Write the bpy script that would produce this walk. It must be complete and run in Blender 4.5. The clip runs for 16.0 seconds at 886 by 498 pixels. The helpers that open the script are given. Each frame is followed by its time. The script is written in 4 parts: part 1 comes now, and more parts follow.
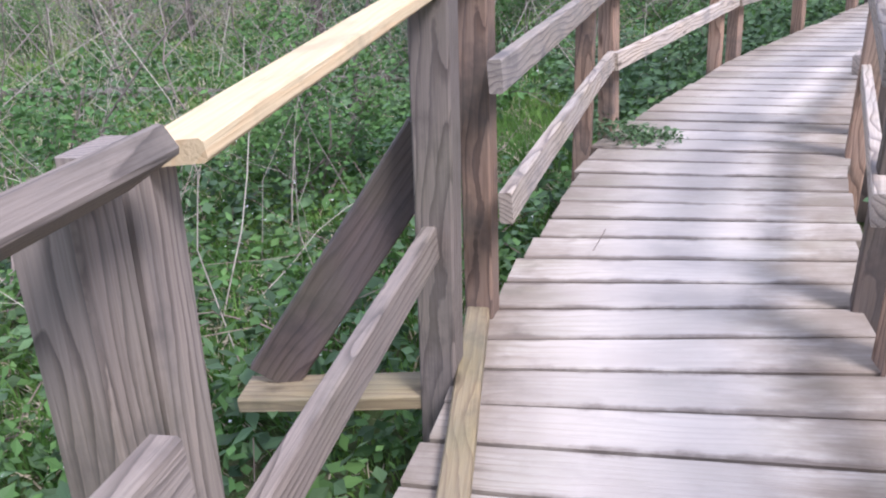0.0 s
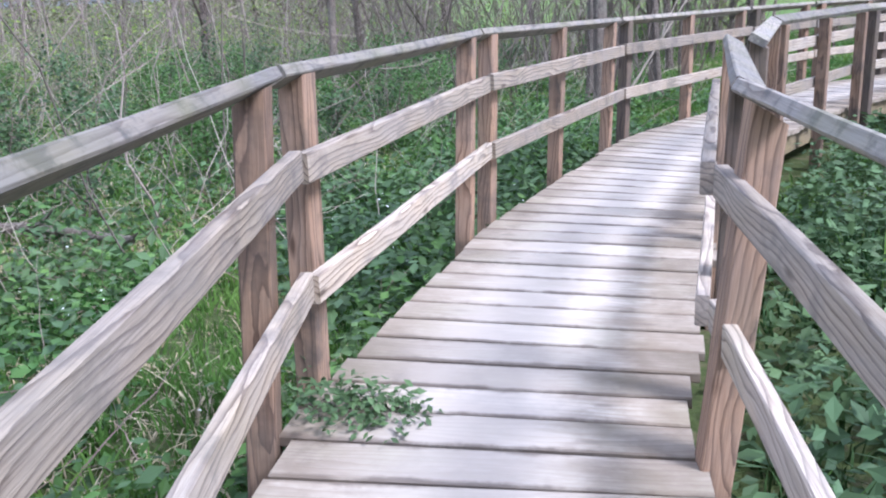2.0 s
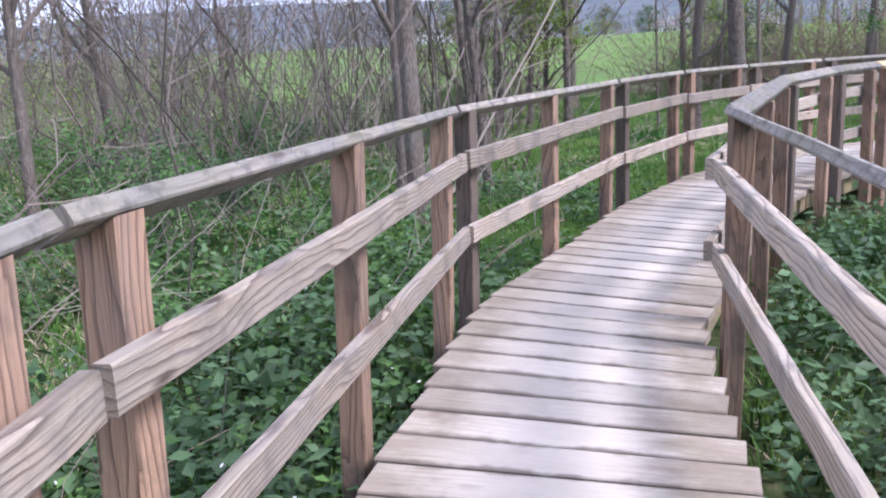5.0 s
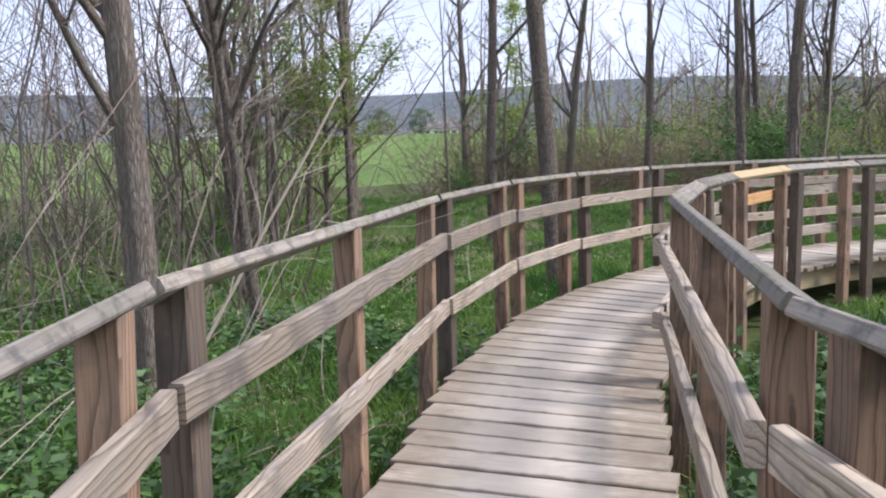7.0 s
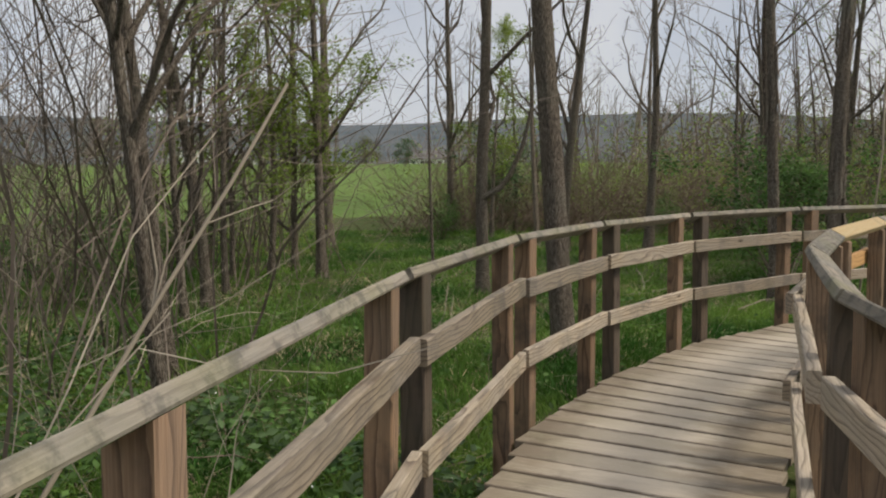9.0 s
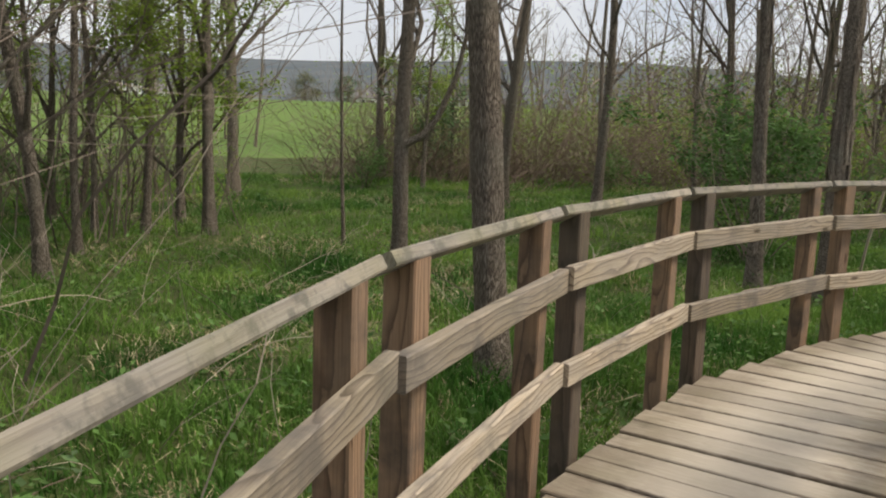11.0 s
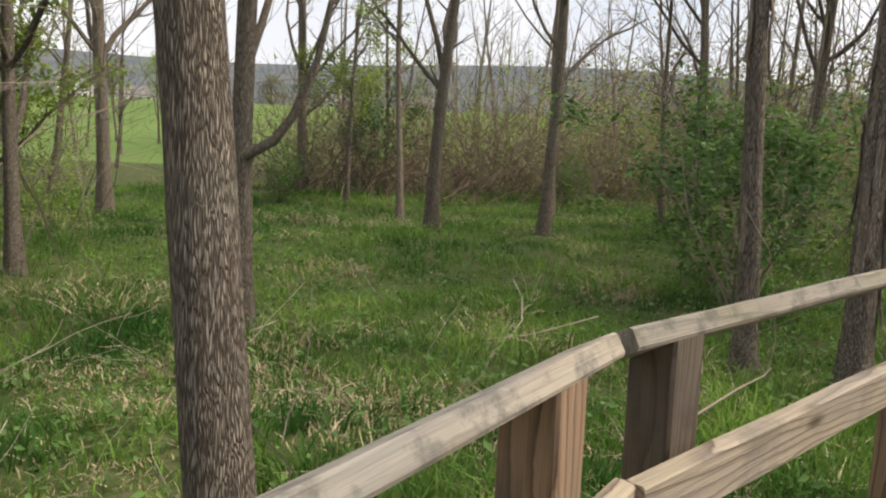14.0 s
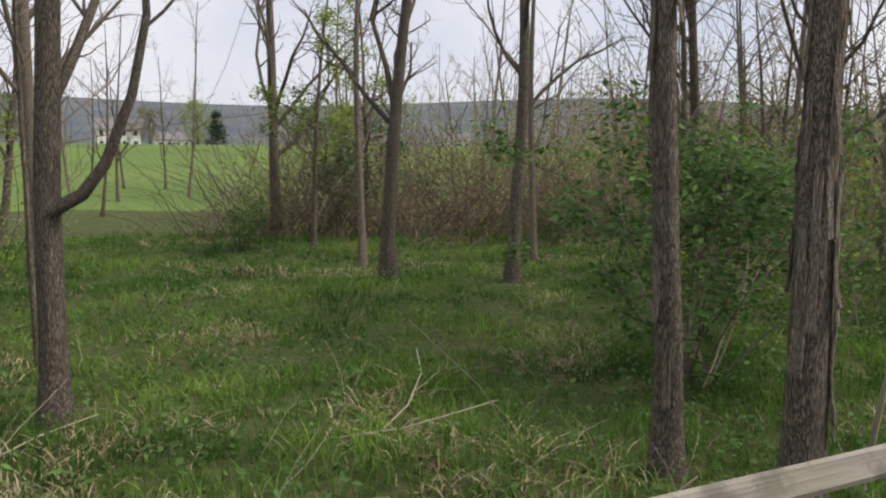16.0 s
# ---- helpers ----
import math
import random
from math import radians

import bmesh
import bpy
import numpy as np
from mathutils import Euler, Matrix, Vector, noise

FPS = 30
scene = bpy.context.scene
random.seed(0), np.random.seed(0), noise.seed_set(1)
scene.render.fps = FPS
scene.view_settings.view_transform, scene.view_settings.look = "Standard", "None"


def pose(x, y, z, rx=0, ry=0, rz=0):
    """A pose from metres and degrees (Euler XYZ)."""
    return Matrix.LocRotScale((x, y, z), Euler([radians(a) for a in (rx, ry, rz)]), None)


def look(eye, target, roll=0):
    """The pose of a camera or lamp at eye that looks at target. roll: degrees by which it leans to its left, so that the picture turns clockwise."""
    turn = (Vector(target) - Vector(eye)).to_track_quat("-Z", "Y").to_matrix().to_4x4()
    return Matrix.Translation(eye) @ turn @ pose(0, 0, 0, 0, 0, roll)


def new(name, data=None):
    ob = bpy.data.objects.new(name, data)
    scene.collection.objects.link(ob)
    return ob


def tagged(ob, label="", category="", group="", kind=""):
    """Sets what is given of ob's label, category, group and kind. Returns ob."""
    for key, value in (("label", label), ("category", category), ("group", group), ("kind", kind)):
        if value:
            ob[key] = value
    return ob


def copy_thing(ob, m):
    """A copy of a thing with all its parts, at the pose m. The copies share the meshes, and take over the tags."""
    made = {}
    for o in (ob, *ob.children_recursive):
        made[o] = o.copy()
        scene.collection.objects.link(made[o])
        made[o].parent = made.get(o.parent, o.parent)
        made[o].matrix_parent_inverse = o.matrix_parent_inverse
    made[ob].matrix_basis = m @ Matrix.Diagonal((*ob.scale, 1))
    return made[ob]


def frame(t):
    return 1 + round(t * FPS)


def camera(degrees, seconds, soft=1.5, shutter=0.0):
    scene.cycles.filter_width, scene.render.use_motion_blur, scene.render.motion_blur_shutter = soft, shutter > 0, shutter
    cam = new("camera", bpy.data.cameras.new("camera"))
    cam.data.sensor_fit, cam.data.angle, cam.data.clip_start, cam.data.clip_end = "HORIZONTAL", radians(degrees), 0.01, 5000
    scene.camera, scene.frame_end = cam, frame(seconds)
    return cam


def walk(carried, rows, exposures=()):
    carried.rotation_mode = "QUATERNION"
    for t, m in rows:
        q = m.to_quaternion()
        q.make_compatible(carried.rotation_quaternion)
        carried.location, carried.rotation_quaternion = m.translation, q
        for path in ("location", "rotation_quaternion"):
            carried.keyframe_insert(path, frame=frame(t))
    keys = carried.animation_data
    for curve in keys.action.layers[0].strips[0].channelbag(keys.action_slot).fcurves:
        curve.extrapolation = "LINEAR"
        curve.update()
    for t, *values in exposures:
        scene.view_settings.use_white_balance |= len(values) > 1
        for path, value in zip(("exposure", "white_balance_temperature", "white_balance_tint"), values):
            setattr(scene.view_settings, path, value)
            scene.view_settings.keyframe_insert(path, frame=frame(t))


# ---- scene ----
cam = camera(55.2, 16.0, soft=2.1)
PATH = [
    (0, (0.244, -0.124, 1.177), (0.139, 1.737, 0.451), -6.3),
    (0.5, (0.361, 0.32, 1.183), (0.463, 2.161, 0.408), -5.1),
    (1, (0.451, 0.834, 1.177), (0.573, 2.705, 0.48), -2.6),
    (1.5, (0.529, 1.322, 1.196), (0.839, 3.205, 0.597), -2.5),
    (2, (0.737, 1.834, 1.214), (1.227, 3.689, 0.651), -2.7),
    (2.5, (0.89, 2.373, 1.238), (1.458, 4.222, 0.731), -0.6),
    (3, (1.106, 2.856, 1.254), (1.759, 4.687, 0.784), -1.6),
    (3.5, (1.301, 3.37, 1.281), (1.979, 5.205, 0.865), -1.3),
    (4, (1.501, 3.84, 1.294), (2.276, 5.641, 0.898), -2.1),
    (4.2, (1.629, 4.02, 1.273), (2.429, 5.807, 0.867), -2.9),
    (6.3, (2.907, 6.313, 1.241), (4.104, 7.855, 0.802), -0.8),
    (6.5, (3.058, 6.46, 1.229), (4.311, 7.968, 0.832), -1.5),
    (7, (3.378, 6.812, 1.276), (4.736, 8.26, 1.029), -1.7),
    (7.5, (3.677, 7.124, 1.341), (5.087, 8.531, 1.156), -1.8),
    (8, (4.052, 7.551, 1.311), (5.46, 8.959, 1.125), -1.8),
    (8.5, (4.396, 7.905, 1.31), (5.792, 9.327, 1.14), -0.6),
    (8.7, (4.539, 8.029, 1.306), (5.931, 9.456, 1.137), -0.5),
    (10.8, (6.521, 9.596, 1.285), (7.979, 10.932, 0.983), 2.1),
    (11, (6.692, 9.671, 1.301), (8.171, 10.98, 0.992), 2.0),
    (11.5, (7.153, 9.878, 1.33), (8.682, 11.128, 1.015), 2.4),
    (12, (7.6, 10.187, 1.322), (9.169, 11.392, 1.031), 3.0),
    (12.5, (8.063, 10.407, 1.329), (9.626, 11.62, 1.034), 2.0),
    (13, (8.513, 10.643, 1.311), (10.046, 11.891, 1.009), 2.0),
    (13.5, (9.019, 10.827, 1.3), (10.538, 12.096, 1.011), 1.7),
    (14, (9.529, 10.97, 1.289), (11.052, 12.232, 0.993), 2.2),
    (14.5, (9.95, 11.045, 1.314), (11.493, 12.273, 0.974), 3.2),
    (15, (10.363, 11.027, 1.319), (11.929, 12.224, 0.974), 3.7),
    (15.5, (10.816, 11.057, 1.341), (12.378, 12.271, 1.048), 3.4),
    (16, (11.42, 10.935, 1.34), (12.885, 12.278, 1.124), 0.3),
]

EXPOSURES = [(0.0, 0.42, 5280, 27), (1.0, 0.46, 5220, 26), (1.5, 0.59, 5180, 25), (2.5, 0.65, 5080, 21), (3.5, 0.59, 5180, 22), (4.2, 0.45, 5330, 25), (6.3, 0.59, 5200, 28), (7.0, 0.16, 5750, 20), (7.5, -0.37, 6450, 14), (8.7, -0.61, 6800, 11), (11.0, -0.29, 6900, 11), (12.0, -0.17, 6900, 11), (13.0, 0.03, 6950, 11), (14.0, 0.03, 7000, 13), (15.0, 0.35, 7000, 14), (15.5, 0.35, 7000, 14), (16.0, -0.26, 6700, 15)]
walk(cam, [(t, look(eye, target, roll)) for t, eye, target, roll in PATH], EXPOSURES)

# ---- world and sun: bright thinly clouded spring sky ----
SUN_TO = Vector((0.62, -0.75, 1.08)).normalized()
world = bpy.data.worlds.new("world")
scene.world = world
world.use_nodes = True
wt = world.node_tree
wt.nodes.clear()
w_out = wt.nodes.new("ShaderNodeOutputWorld")
w_sky = wt.nodes.new("ShaderNodeTexSky")
w_sky.sky_type, w_sky.sun_disc = "NISHITA", False
w_sky.sun_elevation = math.asin(SUN_TO.z)
w_sky.sun_rotation = math.atan2(SUN_TO.x, SUN_TO.y)
w_bg = wt.nodes.new("ShaderNodeBackground")
w_bg.inputs["Strength"].default_value = 0.10
w_cloud = wt.nodes.new("ShaderNodeBackground")
w_cloud.inputs["Strength"].default_value = 1.4
w_noise = wt.nodes.new("ShaderNodeTexNoise")
w_noise.inputs["Scale"].default_value, w_noise.inputs["Detail"].default_value = 3.0, 5.0
w_ramp = wt.nodes.new("ShaderNodeValToRGB")
w_ramp.color_ramp.elements[0].position, w_ramp.color_ramp.elements[0].color = 0.35, (0.6, 0.66, 0.77, 1)
w_ramp.color_ramp.elements[1].position, w_ramp.color_ramp.elements[1].color = 0.62, (0.86, 0.88, 0.92, 1)
w_mix = wt.nodes.new("ShaderNodeMixShader")
w_mix.inputs[0].default_value = 0.8
wt.links.new(w_sky.outputs[0], w_bg.inputs[0])
wt.links.new(w_noise.outputs["Fac"], w_ramp.inputs[0])
wt.links.new(w_ramp.outputs[0], w_cloud.inputs[0])
wt.links.new(w_bg.outputs[0], w_mix.inputs[1])
wt.links.new(w_cloud.outputs[0], w_mix.inputs[2])
wt.links.new(w_mix.outputs[0], w_out.inputs[0])
sun = new("sun", bpy.data.lights.new("sun", "SUN"))
sun.data.energy, sun.data.angle, sun.data.color = 4.1, radians(17), (1.0, 0.93, 0.82)
sun.matrix_world = look((0, 0, 30), Vector((0, 0, 30)) - SUN_TO)


# ---- materials ----
def material(name, roughness=0.8, specular=0.3):
    m = bpy.data.materials.new(name)
    m.use_nodes = True
    b = m.node_tree.nodes["Principled BSDF"]
    b.inputs["Roughness"].default_value = roughness
    b.inputs["Specular IOR Level"].default_value = specular
    return m, m.node_tree, b


def node(nt, kind, **values):
    n = nt.nodes.new("ShaderNode" + kind)
    for key, value in values.items():
        n.inputs[key.replace("_", " ")].default_value = value
    return n


def ramp(nt, fac, *stops):
    r = nt.nodes.new("ShaderNodeValToRGB")
    while len(r.color_ramp.elements) < len(stops):
        r.color_ramp.elements.new(0.5)
    for e, (p, c) in zip(r.color_ramp.elements, stops):
        e.position, e.color = p, (*c, 1)
    nt.links.new(fac, r.inputs[0])
    return r.outputs[0]


def mixed(nt, fac, a, b, how="MIX"):
    n = nt.nodes.new("ShaderNodeMix")
    n.data_type, n.blend_type = "RGBA", how
    for value, slot in ((fac, 0), (a, 6), (b, 7)):
        if isinstance(value, bpy.types.NodeSocket):
            nt.links.new(value, n.inputs[slot])
        else:
            n.inputs[slot].default_value = value if slot == 0 else (*value, 1)
    return n.outputs[2]


def bump(nt, b, height, strength, distance):
    n = nt.nodes.new("ShaderNodeBump")
    n.inputs["Strength"].default_value, n.inputs["Distance"].default_value = strength, distance
    nt.links.new(height, n.inputs["Height"])
    nt.links.new(n.outputs[0], b.inputs["Normal"])


def wood(name, early, late, grey, grey_amount=0.5, moss=0.0, ring=55.0, worn=None, blotch=(5.0, 0.52, 0.74, 0.7)):
    """Weathered sawn softwood: growth rings round each board's own long x axis, greyed and stained."""
    m, nt, b = material(name, 0.72, 0.25)
    tc = nt.nodes.new("ShaderNodeTexCoord")
    info = nt.nodes.new("ShaderNodeObjectInfo")
    shift = nt.nodes.new("ShaderNodeCombineXYZ")
    for slot, (gain, base) in enumerate(((37.0, 0.0), (0.09, 0.01), (0.16, -0.08))):
        k = nt.nodes.new("ShaderNodeMath")
        k.operation = "MULTIPLY_ADD"
        k.inputs[1].default_value, k.inputs[2].default_value = gain, base
        nt.links.new(info.outputs["Random"], k.inputs[0])
        nt.links.new(k.outputs[0], shift.inputs[slot])
    add = nt.nodes.new("ShaderNodeVectorMath")
    nt.links.new(tc.outputs["Object"], add.inputs[0])
    nt.links.new(shift.outputs[0], add.inputs[1])
    stretch = nt.nodes.new("ShaderNodeMapping")
    stretch.inputs["Scale"].default_value = (1.6, 7.0, 7.0)
    nt.links.new(add.outputs[0], stretch.inputs[0])
    wander = node(nt, "TexNoise", Scale=1.0, Detail=2.0)
    nt.links.new(stretch.outputs[0], wander.inputs["Vector"])
    off = nt.nodes.new("ShaderNodeVectorMath")
    off.operation = "MULTIPLY_ADD"
    off.inputs[1].default_value = (0.0, 0.11, 0.11)
    nt.links.new(wander.outputs["Color"], off.inputs[0])
    nt.links.new(add.outputs[0], off.inputs[2])
    rings = nt.nodes.new("ShaderNodeTexWave")
    rings.wave_type, rings.rings_direction, rings.wave_profile = "RINGS", "X", "SAW"
    for key, value in (("Scale", ring / 4), ("Distortion", 0.6), ("Detail", 2.0), ("Detail Scale", 2.0)):
        rings.inputs[key].default_value = value
    nt.links.new(off.outputs[0], rings.inputs["Vector"])
    fibre_map = nt.nodes.new("ShaderNodeMapping")
    fibre_map.inputs["Scale"].default_value = (7.0, 240.0, 240.0)
    nt.links.new(add.outputs[0], fibre_map.inputs[0])
    fibre = node(nt, "TexNoise", Scale=1.0, Detail=4.0)
    nt.links.new(fibre_map.outputs[0], fibre.inputs["Vector"])
    blot_map = nt.nodes.new("ShaderNodeMapping")
    blot_map.inputs["Scale"].default_value = (2.6, 8.0, 8.0)
    nt.links.new(add.outputs[0], blot_map.inputs[0])
    blot = node(nt, "TexNoise", Scale=1.0, Detail=6.0, Roughness=0.65)
    nt.links.new(blot_map.outputs[0], blot.inputs["Vector"])
    base = ramp(nt, rings.outputs["Fac"], (0.0, early), (0.58, tuple(0.85 * a + 0.15 * c for a, c in zip(early, late))), (0.83, tuple(0.25 * a + 0.75 * c for a, c in zip(early, late))), (0.93, late), (1.0, early))
    base = mixed(nt, ramp(nt, blot.outputs["Fac"], (0.36, (0, 0, 0)), (0.62, (grey_amount,) * 3)), base, grey)
    base = mixed(nt, ramp(nt, fibre.outputs["Fac"], (0.32, (0.32,) * 3), (0.58, (0.0,) * 3)), base, tuple(c * 0.7 for c in late))
    spots = node(nt, "TexNoise", Scale=blotch[0], Detail=5.0, Roughness=0.65)
    nt.links.new(add.outputs[0], spots.inputs["Vector"])
    base = mixed(nt, ramp(nt, spots.outputs["Fac"], (blotch[1], (0, 0, 0)), (blotch[2], (blotch[3],) * 3)), base, tuple(c * 0.45 for c in grey))
    knot_map = nt.nodes.new("ShaderNodeMapping")
    knot_map.inputs["Scale"].default_value = (2.2, 7.5, 7.5)
    nt.links.new(add.outputs[0], knot_map.inputs[0])
    knot = nt.nodes.new("ShaderNodeTexVoronoi")
    knot.inputs["Scale"].default_value = 1.0
    nt.links.new(knot_map.outputs[0], knot.inputs["Vector"])
    base = mixed(nt, ramp(nt, knot.outputs["Distance"], (0.05, (0.85,) * 3), (0.12, (0, 0, 0))), base, tuple(0.5 * c for c in late))
    if moss:
        green = node(nt, "TexNoise", Scale=3.1, Detail=5.0)
        nt.links.new(add.outputs[0], green.inputs["Vector"])
        base = mixed(nt, ramp(nt, green.outputs["Fac"], (0.46, (0, 0, 0)), (0.72, (moss,) * 3)), base, (0.17, 0.17, 0.07))
    if worn:
        # trodden pale and smooth along the middle of the walk, brown and damp at the ends
        axis = nt.nodes.new("ShaderNodeSeparateXYZ")
        nt.links.new(tc.outputs["Object"], axis.inputs[0])
        away = nt.nodes.new("ShaderNodeMath")
        away.operation = "MULTIPLY_ADD"
        away.inputs[1].default_value, away.inputs[2].default_value = 0.28, -0.14
        nt.links.new(blot.outputs["Fac"], away.inputs[0])
        lane = nt.nodes.new("ShaderNodeMath")
        nt.links.new(axis.outputs[0], lane.inputs[0])
        nt.links.new(away.outputs[0], lane.inputs[1])
        tread = ramp(nt, lane.outputs[0], (0.12, (0, 0, 0)), (0.4, (0.55,) * 3), (0.72, (0.55,) * 3), (0.98, (0, 0, 0)))
        base = mixed(nt, tread, base, worn)
        # dirt and rot from each plank's long edges, with the gaps' shade painted in
        side = nt.nodes.new("ShaderNodeMath")
        side.operation = "ABSOLUTE"
        nt.links.new(axis.outputs[1], side.inputs[0])
        creep = nt.nodes.new("ShaderNodeMath")
        creep.operation = "MULTIPLY_ADD"
        creep.inputs[1].default_value = 0.075
        nt.links.new(spots.outputs["Fac"], creep.inputs[0])
        nt.links.new(side.outputs[0], creep.inputs[2])
        base = mixed(nt, ramp(nt, creep.outputs[0], (0.11, (0, 0, 0)), (0.127, (0.75,) * 3)), base, (0.13, 0.1, 0.075))
        ends = ramp(nt, lane.outputs[0], (0.0, (0.75,) * 3), (0.3, (0.0,) * 3), (0.82, (0.0,) * 3), (1.12, (0.7,) * 3))
        damp = node(nt, "TexNoise", Scale=3.4, Detail=6.0, Roughness=0.7)
        nt.links.new(add.outputs[0], damp.inputs["Vector"])
        wet = mixed(nt, 1.0, ends, ramp(nt, damp.outputs["Fac"], (0.34, (0.25,) * 3), (0.6, (1.0,) * 3)), "MULTIPLY")
        base = mixed(nt, wet, base, (0.2, 0.155, 0.105))
        b.inputs["Specular IOR Level"].default_value = 0.36
        nt.links.new(ramp(nt, lane.outputs[0], (0.12, (0.8,) * 3), (0.4, (0.64,) * 3), (0.72, (0.64,) * 3), (0.98, (0.8,) * 3)), b.inputs["Roughness"])
    tone = nt.nodes.new("ShaderNodeHueSaturation")
    k = nt.nodes.new("ShaderNodeMath")
    k.operation = "MULTIPLY_ADD"
    k.inputs[1].default_value, k.inputs[2].default_value = (0.3, 0.85) if worn else (0.5, 0.75)
    nt.links.new(info.outputs["Random"], k.inputs[0])
    nt.links.new(k.outputs[0], tone.inputs["Value"])
    nt.links.new(base, tone.inputs["Color"])
    nt.links.new(tone.outputs[0], b.inputs["Base Color"])
    h = mixed(nt, 0.5, rings.outputs["Fac"], fibre.outputs["Fac"])
    bump(nt, b, h, 0.8, 0.004)
    return m


GREY_WOOD = wood("grey_wood", (0.29, 0.235, 0.18), (0.1, 0.078, 0.06), (0.19, 0.165, 0.135), 0.5, 0.15, 80)
POST_WOOD = wood("post_wood", (0.39, 0.25, 0.155), (0.125, 0.073, 0.045), (0.17, 0.145, 0.12), 0.45, 0.1, 85, blotch=(3.0, 0.5, 0.66, 0.75))
RAIL_WOOD = wood("rail_wood", (0.52, 0.43, 0.315), (0.13, 0.09, 0.062), (0.36, 0.33, 0.295), 0.5, 0.15, 75, blotch=(4.0, 0.52, 0.68, 0.7))
CAP_WOOD = wood("cap_wood", (0.33, 0.29, 0.23), (0.17, 0.14, 0.11), (0.225, 0.215, 0.19), 0.8, 0.45, 60, blotch=(15.0, 0.5, 0.62, 0.75))
DECK_WOOD = wood("deck_wood", (0.54, 0.48, 0.38), (0.36, 0.3, 0.225), (0.27, 0.22, 0.16), 0.9, 0.35, worn=(0.62, 0.55, 0.455))
NEW_WOOD = wood("new_wood", (0.48, 0.375, 0.21), (0.48, 0.34, 0.175), (0.54, 0.43, 0.255), 0.2)
DARK_POST = wood("dark_post_wood", (0.19, 0.14, 0.1), (0.075, 0.055, 0.042), (0.12, 0.105, 0.09), 0.6, 0.15, 80)
DARK_WOOD = wood("dark_wood", (0.15, 0.11, 0.085), (0.07, 0.05, 0.04), (0.13, 0.11, 0.1), 0.6, 0.2)
OCHRE_WOOD = wood("ochre_wood", (0.62, 0.36, 0.15), (0.42, 0.22, 0.08), (0.5, 0.32, 0.16), 0.3)
BEAM_WOOD = wood("beam_wood", (0.4, 0.31, 0.16), (0.24, 0.17, 0.09), (0.25, 0.22, 0.15), 0.6, 0.4)


def bark(name, ridge, furrow, scale=1.0, lichen=0.3):
    m, nt, b = material(name, 0.95, 0.1)
    tc = nt.nodes.new("ShaderNodeTexCoord")
    info = nt.nodes.new("ShaderNodeObjectInfo")
    long = nt.nodes.new("ShaderNodeMapping")
    long.inputs["Scale"].default_value = (32 * scale, 32 * scale, 2.6 * scale)
    nt.links.new(tc.outputs["Object"], long.inputs[0])
    nt.links.new(info.outputs["Random"], long.inputs["Location"])
    warp = node(nt, "TexNoise", Scale=0.8, Detail=2.0)
    nt.links.new(long.outputs[0], warp.inputs["Vector"])
    v = nt.nodes.new("ShaderNodeVectorMath")
    v.operation = "MULTIPLY_ADD"
    v.inputs[1].default_value = (0.9, 0.9, 0.9)
    nt.links.new(warp.outputs["Color"], v.inputs[0])
    nt.links.new(long.outputs[0], v.inputs[2])
    cells = nt.nodes.new("ShaderNodeTexVoronoi")
    cells.feature = "DISTANCE_TO_EDGE"
    nt.links.new(v.outputs[0], cells.inputs["Vector"])
    fine = node(nt, "TexNoise", Scale=60.0, Detail=4.0)
    nt.links.new(tc.outputs["Object"], fine.inputs["Vector"])
    patch = node(nt, "TexNoise", Scale=2.3, Detail=4.0)
    nt.links.new(tc.outputs["Object"], patch.inputs["Vector"])
    base = ramp(nt, cells.outputs["Distance"], (0.0, furrow), (0.3, ridge))
    base = mixed(nt, ramp(nt, fine.outputs["Fac"], (0.3, (0.3,) * 3), (0.55, (0, 0, 0))), base, furrow)
    base = mixed(nt, ramp(nt, patch.outputs["Fac"], (0.5, (0, 0, 0)), (0.7, (lichen,) * 3)), base, (0.23, 0.24, 0.19))
    nt.links.new(base, b.inputs["Base Color"])
    h = ramp(nt, cells.outputs["Distance"], (0.0, (0, 0, 0)), (0.25, (1, 1, 1)))
    bump(nt, b, mixed(nt, 0.25, h, fine.outputs["Fac"]), 1.0, 0.012)
    return m


BARK = bark("bark", (0.37, 0.32, 0.26), (0.085, 0.066, 0.052))
BARK_PALE = bark("bark_pale", (0.36, 0.31, 0.25), (0.18, 0.14, 0.11), 0.7, 0.5)
BARK_DARK = bark("bark_dark", (0.29, 0.235, 0.19), (0.06, 0.046, 0.038))


